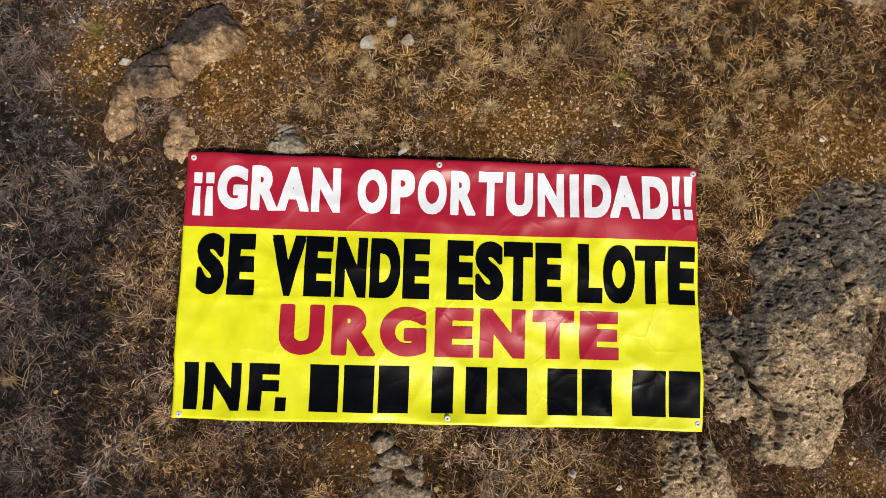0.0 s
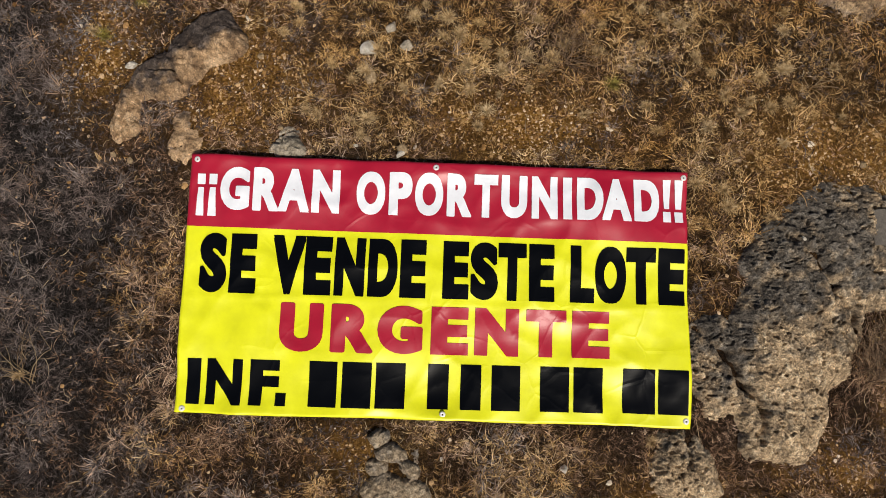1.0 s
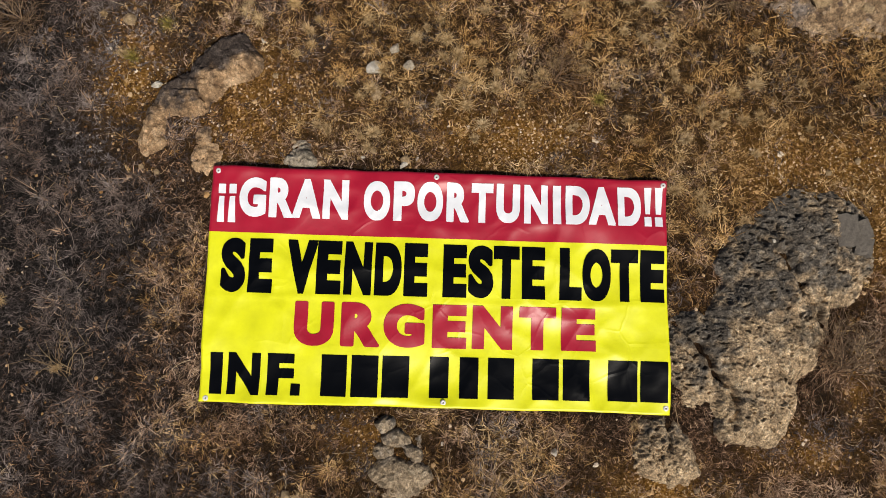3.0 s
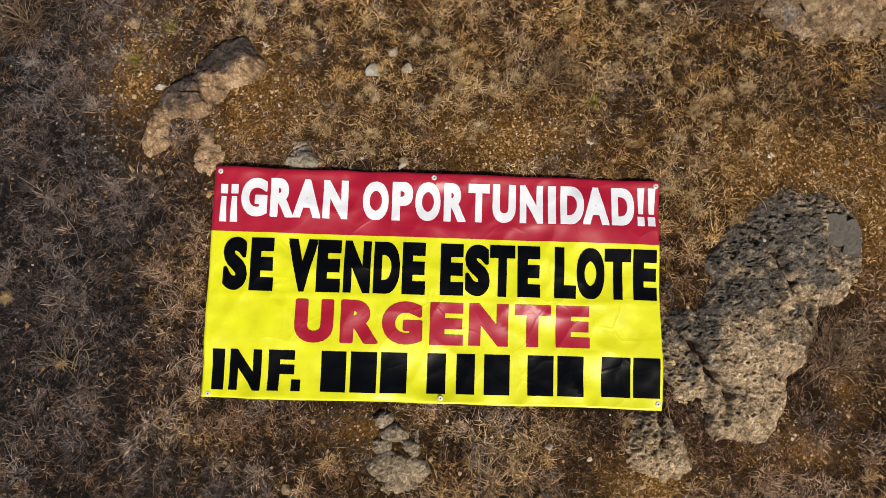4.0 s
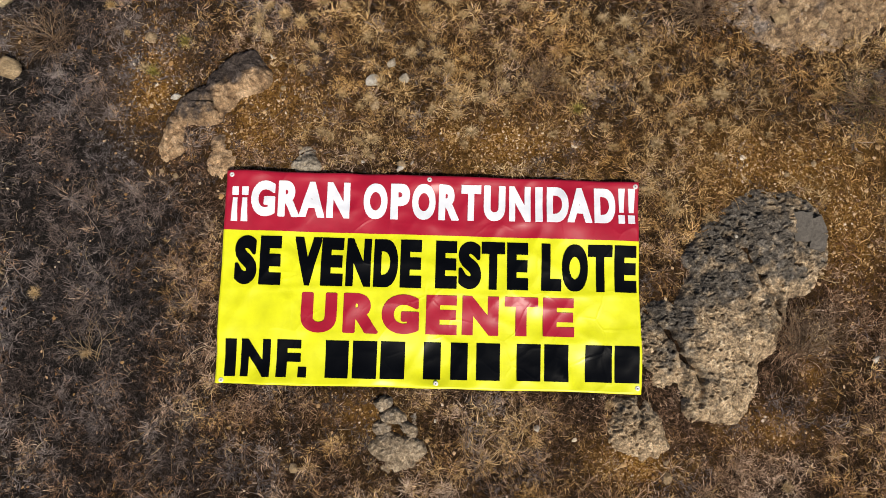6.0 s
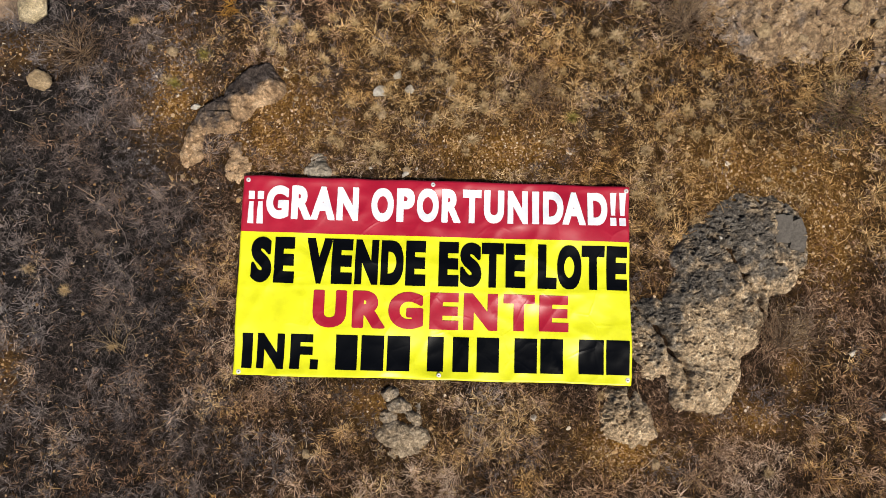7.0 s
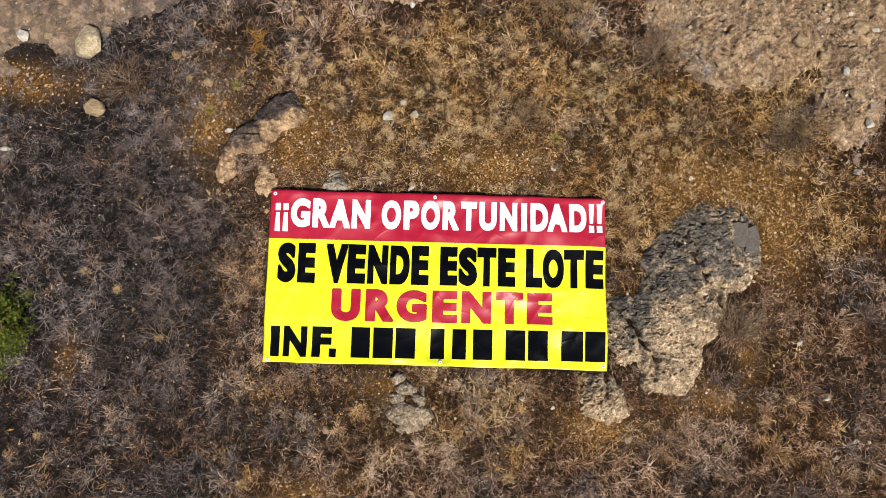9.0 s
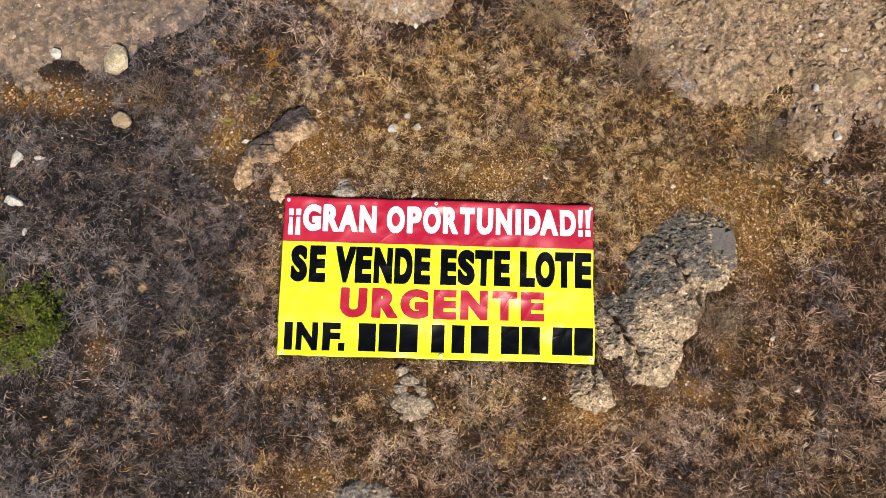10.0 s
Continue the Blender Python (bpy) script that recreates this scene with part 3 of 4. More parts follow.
def build_plates():
    """Flat grey plates that lie against each other on the boulder's crown."""
    for px, py, w, d, turn in ((2.67, 0.46, 0.13, 0.21, 2), (2.78, 0.47, 0.1, 0.13, 20), (2.78, 0.36, 0.11, 0.12, -12)):
        bm = bmesh.new()
        bmesh.ops.create_grid(bm, x_segments=6, y_segments=6, size=0.5)
        top = bm.faces[:]
        for v in bm.verts:
            k = 1 + 0.12 * noise.noise(Vector((v.co.x * 3 + px * 9, v.co.y * 3, 0)))
            v.co = (v.co.x * w * k, v.co.y * d * k, 0.025 + 0.006 * noise.noise(Vector((v.co.x * 5, v.co.y * 5, px))))
        edge = [e for e in bm.edges if e.is_boundary]
        made = bmesh.ops.extrude_edge_only(bm, edges=edge)["geom"]
        for v in made:
            if isinstance(v, bmesh.types.BMVert):
                v.co.x, v.co.y, v.co.z = v.co.x * 1.06, v.co.y * 1.06, -0.05
        bmesh.ops.recalc_face_normals(bm, faces=bm.faces[:])
        ob = part("stone_plate", bm, SLATE)
        ob.data.attributes.new("clast", "FLOAT", "POINT").data.foreach_set("value", [0.5] * len(ob.data.vertices))
        q = np.array([px]), np.array([py])
        ob.matrix_world = pose(px, py, float(land(*q)[0] + max(0.0, lobes_at(BIG, *q)[0])) + 0.004, 2, -3, turn)
        tagged(ob, "flat grey stone plate lying on the boulder", "stone")


build_plates()
build_rock("rock", SMALL, ROCK, "small pitted grey-buff limestone rock below the banner's corner", 0.005, 0.034, 0.02, 0.024, cracks=[(1.52, -0.78, 1.5, -0.95, 0.018, 0.04), (1.5, -0.95, 1.64, -1.02, 0.014, 0.03)], stain_shade=(-0.4, 1.7, 1.95))
build_rock("rock", SLAB, TAN_ROCK, "long tan rock slab with a crack, its weathered crown darkened by painted shade", 0.005, 0.05, 0.012, 0.03, stain_shade=(-2.4, 4.2, -9.2), ledges=0.007,
           cracks=[(-1.86, 1.29, -1.65, 1.275, 0.012, 0.05), (-1.65, 1.275, -1.57, 1.17, 0.012, 0.05), (-1.88, 1.18, -1.8, 1.1, 0.009, 0.03), (-1.99, 1.1, -1.86, 1.08, 0.009, 0.025)])
build_rock("rock", KNOB, TAN_ROCK, "rounded tan rock knob in the grass", 0.005, 0.05, 0.014, 0.02, stain_shade=(-0.5, 3.0, -3.6), ledges=0.006)
for lobe in LUMPS:
    build_rock("rock", [lobe], DULL_ROCK, "pale grey broken rock lump in a cluster below the banner", 0.005, 0.03, 0.01, 0.016, stain_shade=(1.5, 2.5, 2.55), ledges=0.012, group="broken rock lumps below the banner")
build_rock("rock", NUB, GREY_STONE, "small pale grey rock against the banner's top edge", 0.005, 0.04, 0.014, 0.02, ledges=0.006)
build_rock("rock", LOW, DULL_ROCK, "grey rock hump in dry grass", 0.008, 0.04, 0.014, 0.02, stain_shade=(0, 0, 0.25), ledges=0.008)
build_rock("rock_outcrop", LEDGE, LEDGE_ROCK, "smooth pale beige bedrock ledge", 0.012, 0.07, 0.008, 0.02, cracks=[(-2.9, 2.5, -2.4, 2.75, 0.02, 0.03), (-3.93, 1.97, -3.7, 1.97, 0.085, 0.17)], kind="structure", stain_shade=(0.5, 0, 1.5))
build_rock("rock_outcrop", SHELF, PALE_ROCK, "rough pale bedrock shelf strewn with rubble", 0.01, 0.06, 0.026, 0.04,
           cracks=[(3.5, 2.3, 3.45, 2.5, 0.015, 0.04), (3.3, 1.9, 3.9, 1.75, 0.03, 0.04)], kind="structure", stain_shade=(-0.45, -0.3, 1.55), ledges=0.014)
build_rock("rock_outcrop", PATCH, PALE_ROCK, "flat bare pale bedrock patch", 0.012, 0.06, 0.012, 0.02, kind="structure")


# ---- the banner ----
def glyph(char, thick):
    """A capital of the built-in font, made heavy with a square nib, as flat triangles in a unit box."""
    cu = bpy.data.curves.new("glyph", "FONT")
    cu.body, cu.size, cu.offset, cu.resolution_u = char, 1.0, 0.034, 6
    ob = bpy.data.objects.new("glyph", cu)
    scene.collection.objects.link(ob)
    bpy.context.view_layer.update()
    me = bpy.data.meshes.new_from_object(ob.evaluated_get(bpy.context.evaluated_depsgraph_get()))
    bpy.data.objects.remove(ob)
    bpy.data.curves.remove(cu)
    bm = bmesh.new()
    nib = [(-1, -0.6), (1, -0.6), (-1, 0.6), (1, 0.6)]
    if char in "SGRU":
        nib = [(r * math.cos(2 * a * math.pi / k), 0.75 * r * math.sin(2 * a * math.pi / k)) for r, k in ((0.55, 8), (1.1, 24)) for a in range(k)]
    for k, (dx, dy) in enumerate([(0, 0)] + nib):
        old = len(bm.verts)
        bm.from_mesh(me)
        bm.verts.ensure_lookup_table()
        for v in bm.verts[old:]:
            v.co += Vector((dx * thick, dy * thick, 0))
            v.co.z = 0.0006 * k / len(nib)
    bpy.data.meshes.remove(me)
    lo = [min(v.co[k] for v in bm.verts) for k in (0, 1)]
    hi = [max(v.co[k] for v in bm.verts) for k in (0, 1)]
    for v in bm.verts:
        v.co = ((v.co.x - lo[0]) / (hi[0] - lo[0]), (v.co.y - lo[1]) / (hi[1] - lo[1]), v.co.z)
    return bm


def drape(bm, lift):
    """Cuts a flat print along a lattice and lays it on the banner."""
    for axis in (0, 1):
        lo, hi = min(v.co[axis] for v in bm.verts), max(v.co[axis] for v in bm.verts)
        for k in range(math.ceil(lo / 0.024), math.floor(hi / 0.024) + 1):
            at, no = Vector((0, 0, 0)), Vector((0, 0, 0))
            at[axis], no[axis] = k * 0.024, 1
            bmesh.ops.bisect_plane(bm, geom=bm.verts[:] + bm.edges[:] + bm.faces[:], dist=1e-5, plane_co=at, plane_no=no)
    bm.normal_update()
    xy = np.array([(v.co.x, v.co.y) for v in bm.verts])
    z = banner_z(xy[:, 0], xy[:, 1]) + lift
    for v, h in zip(bm.verts, z):
        v.co.z += h
    for f in bm.faces:
        f.smooth = True
        if f.normal.z < 0:
            f.normal_flip()


def print_line(name, chars, spans, base, top, thick, material, parent, label):
    """A line of capitals, each between its two x; base and top are (slope, height) of the line's edges."""
    made, line = {}, bmesh.new()
    for i, char in enumerate(chars):
        x0, x1 = spans[2 * i], spans[2 * i + 1]
        mid = (x0 + x1) / 2
        y0, y1 = base[0] * mid + base[1], top[0] * mid + top[1]
        if char == "¡":
            y0, y1 = y0 - 0.037, y1 - 0.047
        if char == ".":
            y1 = y0 + 0.072
        simple = {"!": (((0, 0), (1, 0), (1, 0.25), (0, 0.25)), ((0.18, 0.32), (0.86, 0.32), (1, 1), (0, 1))),
                  "¡": (((0, 1), (0, 0.75), (1, 0.75), (1, 1)), ((0.14, 0.68), (0, 0), (1, 0), (0.86, 0.68)))}
        bm = bmesh.new() if char in "#.I!¡" else glyph(char, thick)
        if char in "#.I!¡":
            for outline in simple.get(char, (((0, 0), (1, 0), (1, 1), (0, 1)),)):
                bm.faces.new([bm.verts.new((*c, 0)) for c in outline])
        for v in bm.verts:
            v.co = (x0 + v.co.x * (x1 - x0), y0 + v.co.y * (y1 - y0), v.co.z)
        drape(bm, 0.0036)
        one = bpy.data.meshes.new("one")
        bm.to_mesh(one)
        bm.free()
        line.from_mesh(one)
        bpy.data.meshes.remove(one)
    ob = part(name, line, material, parent, label)
    co = np.zeros(len(ob.data.vertices) * 3, dtype=np.float32)
    ob.data.vertices.foreach_get("co", co)
    x, y = co[0::3].astype(float), co[1::3].astype(float)
    e = 0.008
    n = np.stack([(banner_z(x - e, y) - banner_z(x + e, y)) / (2 * e), (banner_z(x, y - e) - banner_z(x, y + e)) / (2 * e), np.ones(len(x))], -1)
    n /= np.linalg.norm(n, axis=1, keepdims=True)
    ob.data.normals_split_custom_set_from_vertices(n.tolist())
    return ob


def build_banner():
    root = tagged(new("banner"), "glossy red and yellow vinyl sale banner, creased, lying on dry grass", "banner")
    nx, ny = 200, 102
    x, y = np.meshgrid(np.linspace(-BANNER_W / 2, BANNER_W / 2, nx), np.linspace(-BANNER_H / 2, BANNER_H / 2, ny))
    z = banner_z(x, y)
    ex = x + 0.006 * fbm(y * 0 + 3, y, 0.5, 2, 7) * np.abs(x) / 1.5
    ey = y + 0.006 * fbm(x, x * 0 + 5, 0.5, 2, 8) * np.abs(y) / 0.75
    cut = int(np.argmin(np.abs(y[:, 0] - 0.32)))
    me = mesh_of("vinyl_sheet", np.stack([ex, ey, z], -1).reshape(-1, 3), sheet_faces(nx, ny))
    me.materials.append(RED)
    me.materials.append(YELLOW)
    me.polygons.foreach_set("material_index", np.repeat(np.arange(ny - 1) < cut, nx - 1).astype(np.int32))
    thick = part("vinyl_sheet", me, None, root, "creased vinyl, red band over bright yellow").modifiers.new("thickness", "SOLIDIFY")
    thick.thickness, thick.offset = 0.0015, -1
    print_line("headline_lettering", "¡¡GRANOPORTUNIDAD!!",
               [-1.452, -1.406, -1.383, -1.334, -1.313, -1.139, -1.119, -0.962, -0.968, -0.784, -0.771, -0.606, -0.507, -0.335, -0.312, -0.173, -0.156, 0.013,
                0.036, 0.185, 0.198, 0.341, 0.362, 0.518, 0.545, 0.701, 0.735, 0.788, 0.818, 0.972, 0.965, 1.146, 1.162, 1.317, 1.337, 1.384, 1.407, 1.458],
               (0.009, 0.433), (0.008, 0.693), 0.026, WHITE, root, "white block capitals on red")
    print_line("sale_lettering", "SEVENDEESTELOTE",
               [-1.406, -1.248, -1.228, -1.073, -0.982, -0.788, -0.788, -0.629, -0.609, -0.434, -0.414, -0.241, -0.225, -0.072, 0.027, 0.18, 0.19, 0.354,
                0.354, 0.521, 0.537, 0.689, 0.784, 0.929, 0.932, 1.12, 1.12, 1.292, 1.308, 1.467],
               (0.0067, -0.06), (0.001, 0.284), 0.038, BLACK, root, "heavy black block capitals on yellow")
    print_line("urgent_lettering", "URGENTE", [-0.914, -0.658, -0.613, -0.363, -0.343, -0.079, -0.031, 0.189, 0.225, 0.484, 0.526, 0.763, 0.799, 1.021],
               (0.0104, -0.386), (0.005, -0.108), 0.036, RED, root, "red wide block capitals on yellow")
    print_line("contact_lettering", "INF.", [-1.428, -1.35, -1.315, -1.11, -1.066, -0.898, -0.914, -0.854], (0.01, -0.698), (0.0087, -0.44), 0.02, BLACK, root, "black block capitals on yellow")
    bars = [-0.724, -0.562, -0.533, -0.364, -0.339, -0.17, -0.039, 0.082, 0.152, 0.271, 0.332, 0.499, 0.617, 0.785, 0.811, 0.981, 1.101, 1.285, 1.304, 1.473]
    for x0, x1 in zip(bars[::2], bars[1::2]):
        print_line("number_bar", "#", [x0, x1], (0.01, -0.698), (0.0087, -0.44), 0, BLACK, root, "plain black printed bar")
    for gx, gy in ((-1.46, 0.72), (-0.035, 0.725), (1.46, 0.72), (-1.447, -0.74), (0.052, -0.725), (1.462, -0.718)):
        bm = bmesh.new()
        rings = [(0.004, 0.0005), (0.0052, 0.0032), (0.01, 0.004), (0.0165, 0.0032), (0.018, 0.0003)]
        loops = [[bm.verts.new((r * math.cos(2 * math.pi * a / 20), r * math.sin(2 * math.pi * a / 20), h)) for a in range(20)] for r, h in rings]
        for a, b in zip(loops, loops[1:]):
            for i in range(20):
                bm.faces.new((a[i], b[i], b[(i + 1) % 20], a[(i + 1) % 20])).smooth = True
        eye = part("eyelet", bm, STEEL, root, "round metal eyelet")
        eye.location = (gx, gy, float(banner_z(np.array([gx]), np.array([gy]))[0]) + 0.002)
        bm = bmesh.new()
        bmesh.ops.create_circle(bm, cap_ends=True, segments=16, radius=0.0045)
        part("eyelet_hole", bm, SOIL, eye, "dark open hole")


build_banner()


# ---- dry grass ----
def ribbons(px, py, heading, length, rise, droop, width, rng, parts=2, bend=0.6):
    """Tapered blades from roots px, py: they leave the ground at the angle rise, and droop and bend on the way."""
    n = len(px)
    pts = [np.stack([px, py, land(px, py) - 0.004], -1)]
    ang, head = rise.copy(), heading.copy()
    turn = rng.normal(0, bend, n)
    for k in range(parts):
        step = length / parts
        q = pts[-1] + np.stack([np.cos(ang) * np.cos(head), np.cos(ang) * np.sin(head), np.sin(ang)], -1) * step[:, None]
        q[:, 2] = np.maximum(q[:, 2], land(q[:, 0], q[:, 1]) + 0.003)
        inside = under_banner(q[:, 0], q[:, 1], 0.004)
        q[:, 2] = np.where(inside, np.minimum(q[:, 2], -0.014), q[:, 2])
        pts.append(q)
        ang, head = ang - droop / parts * 2, head + turn / parts * 2
    side = np.stack([-np.sin(heading), np.cos(heading), rng.normal(0, 0.7, n)], -1)
    rows = []
    for k, p in enumerate(pts):
        w = width * (1 - 0.8 * (k / parts) ** 1.5) * 0.5
        rows += [p - side * w[:, None], p + side * w[:, None]]
    v = np.stack(rows, 1).reshape(-1, 3)
    base = np.arange(n)[:, None] * (2 * parts + 2)
    f = np.concatenate([base + np.array([2 * k, 2 * k + 1, 2 * k + 3, 2 * k + 2]) for k in range(parts)], 0)
    return v, f


def build_grass():
    rng = np.random.default_rng(11)
    grown = {0: [], 1: [], 2: []}

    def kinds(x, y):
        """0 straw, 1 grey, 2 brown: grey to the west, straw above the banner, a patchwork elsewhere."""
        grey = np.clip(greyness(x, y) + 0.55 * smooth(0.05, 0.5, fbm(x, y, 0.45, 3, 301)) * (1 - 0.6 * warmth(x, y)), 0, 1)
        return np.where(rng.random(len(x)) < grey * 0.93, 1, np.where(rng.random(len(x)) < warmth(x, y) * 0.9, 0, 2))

    def sow(kind, tone, x, y, head, length, rise, droop, width, parts, bend):
        for k in range(3):
            at = (kind == k) & ~under_banner(x, y, 0.006)
            v, f = ribbons(x[at], y[at], head[at], length[at], rise[at], droop[at], width[at], rng, parts, bend)
            grown[k].append((v, f, np.repeat(tone[at], 2 * parts + 2)))

    # low thatch that lies matted on the soil, then star-shaped clumps that stand up from it
    for near, thatch, clumps, per, reach, wide in ((True, 50000, 10000, 21, 0.046, 0.0044), (False, 42000, 12500, 20, 0.054, 0.0062)):
        def spots(count):
            x, y = rng.uniform(-4.8, 4.8, count * 3), rng.uniform(-2.35, 3.2, count * 3)
            inner = (np.abs(x) < 2.9) & (y > -1.5) & (y < 1.95)
            at = np.flatnonzero(inner == near)[:count]
            return x[at], y[at]
        x, y = spots(thatch)
        ok = ~under_banner(x, y, 0.01) & (rock_cover(x, y) < 0.02 * rng.random(len(x))) & (rng.random(len(x)) > 0.68 * ochre_at(x, y)) & (rng.random(len(x)) < 0.55 + 1.2 * tussock(x, y))
        x, y = x[ok], y[ok]
        # wisps of three strands that lie together
        own, kind = np.repeat(np.clip(0.04 + 0.5 * rng.random(len(x)) ** 1.2 + 0.16 * fbm(x, y, 0.18, 4, 305) + 0.5 * tussock(x, y), 0.03, 1), 3), np.repeat(kinds(x, y), 3)
        head, long = np.repeat(rng.uniform(0, 6.283, len(x)), 3), np.repeat(reach * rng.uniform(0.6, 1.5, len(x)), 3)
        x, y = np.repeat(x, 3), np.repeat(y, 3)
        n = len(x)
        sow(kind, own, x + rng.normal(0, 0.005, n), y + rng.normal(0, 0.005, n), head + rng.normal(0, 0.3, n), long * rng.uniform(0.7, 1.2, n), rng.uniform(0.0, 0.6, n), rng.uniform(0.1, 0.7, n), wide * rng.uniform(0.6, 1.2, n), 3 if near else 2, 0.8)
        x, y = spots(clumps)
        ok = ~under_banner(x, y, 0.012) & (rock_cover(x, y) < 0.012 + (0.03 + 0.04 * (y > 1.7)) * np.maximum(0, fbm(x, y, 0.2, 3, 241))) & (rng.random(len(x)) > 0.85 * ochre_at(x, y))
        ok &= rng.random(len(x)) < 0.12 + 2.2 * tussock(x, y)
        x, y = x[ok], y[ok]
        n = len(x)
        size = np.exp(rng.normal(-0.05, 0.25, n)) * (0.8 + 0.7 * tussock(x, y))
        tone = np.clip(0.34 + 0.18 * fbm(x, y, 0.28, 3, 231) + rng.normal(0, 0.12, n) + 0.5 * tussock(x, y), 0, 1)
        kind = kinds(x, y)
        i = np.repeat(np.arange(n), per)
        n = len(i)
        head = 1.7 * i + rng.integers(0, 8, n) * 0.785 + rng.normal(0, 0.16, n)
        off = rng.gamma(1.5, 0.011, n) * size[i]
        sow(kind[i], tone[i], x[i] + off * np.cos(head), y[i] + off * np.sin(head), head + rng.normal(0, 0.35, n), reach * np.exp(rng.normal(0, 0.35, n)) * size[i],
            np.where(rng.random(n) < 0.5, rng.uniform(0.6, 1.4, n), rng.uniform(0.1, 0.8, n)), rng.uniform(0.2, 1.1, n), wide * rng.uniform(0.55, 1.15, n), 3 if near else 2, 0.8)
    for k, (name, material, label) in enumerate((("straw_grass", STRAW, "matted straw-coloured dead grass over ochre soil"),
                                                 ("dimmed_grey_grass", DIMMED_GREY, "dense grey-brown withered grass, also darkened to imitate lens falloff"),
                                                 ("brown_grass", BROWN, "dense brown dead grass with tangled blades"))):
        v, f, tone, base = [], [], [], 0
        for a, b, c in grown[k]:
            v.append(a), f.append(b + base), tone.append(c)
            base += len(a)
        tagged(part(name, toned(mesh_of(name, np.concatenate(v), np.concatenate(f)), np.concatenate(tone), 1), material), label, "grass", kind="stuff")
    # long wiry stalks that lie tangled over the rest
    n = 3000
    px, py = rng.uniform(-4.8, 4.8, n), rng.uniform(-2.4, 3.2, n)
    ok = ~under_banner(px, py, 0.02) & (rock_cover(px, py) < 0.0) & (rng.random(n) > 0.6 * ochre_at(px, py))
    px, py = px[ok], py[ok]
    n = len(px)
    v, f = ribbons(px, py, rng.uniform(0, 6.283, n), rng.uniform(0.06, 0.2, n), rng.uniform(0.1, 0.6, n), rng.uniform(0.3, 0.9, n), rng.uniform(0.002, 0.0034, n), rng, 5, 1.5)
    tagged(part("dead_stalks", toned(mesh_of("dead_stalks", v, f), rng.random(n), 12), PALE_TWIG), "long bleached wiry stalks tangled over dry grass", "grass", kind="stuff")
    # thinner growth beyond
    n = 4600
    far = 4.0 + rng.gamma(1.3, 1.5, n)
    turn = rng.uniform(0, 6.283, n)
    cx, cy = far * np.cos(turn) * 1.15, far * np.sin(turn) * 0.75 + 0.2
    ok = ((np.abs(cx) > 4.7) | (cy > 3.1) | (cy < -2.3)) & (rock_cover(cx, cy) < 0.0)
    i = np.repeat(np.flatnonzero(ok), 18)
    n = len(i)
    head = rng.uniform(0, 6.283, n)
    off = rng.gamma(1.6, 0.04, n)
    v, f = ribbons(cx[i] + off * np.cos(head), cy[i] + off * np.sin(head), head, rng.uniform(0.05, 0.15, n), rng.uniform(0.2, 1.3, n), rng.uniform(0.2, 1.2, n), rng.uniform(0.003, 0.006, n), rng)
    tagged(part("far_grass", toned(mesh_of("far_grass", v, f), rng.random(n), 6), BROWN), "sparse brown dead grass on the slope", "grass", kind="stuff")


build_grass()


def tuft_mesh(seed, count, reach):
    rng = np.random.default_rng(seed)
    head = rng.uniform(0, 6.283, count)
    off = 0.012 * np.sqrt(rng.random(count))
    n = count
    rise, length = rng.uniform(0.15, 1.5, n), reach * rng.uniform(0.4, 1.2, n)
    side = np.stack([-np.sin(head), np.cos(head), rng.normal(0, 0.3, n)], -1)
    p = np.stack([off * np.cos(head), off * np.sin(head), np.full(n, -0.006)], -1)
    rows = []
    head = head + rng.normal(0, 0.6, n)
    for k in range(4):
        w = rng.uniform(0.0022, 0.004, n) * (1 - 0.27 * k) * 0.5
        rows += [p - side * w[:, None], p + side * w[:, None]]
        p = p + np.stack([np.cos(rise) * np.cos(head), np.cos(rise) * np.sin(head), np.sin(rise)], -1) * (length / 3)[:, None]
        p[:, 2] = np.maximum(p[:, 2], 0.004)
        rise, head = rise - rng.uniform(0.05, 0.6, n), head + rng.normal(0, 0.55, n)
    v = np.stack(rows, 1).reshape(-1, 3)
    base = np.arange(n)[:, None] * 8
    f = np.concatenate([base + np.array([2 * k, 2 * k + 1, 2 * k + 3, 2 * k + 2]) for k in range(3)], 0)
    me = mesh_of("dry_grass_tuft", v, f)
    toned(me, rng.beta(1.6, 1.6, n) * (0.75 + 0.06 * (seed % 4)), 8)
    me.materials.append(TUFT)
    return me


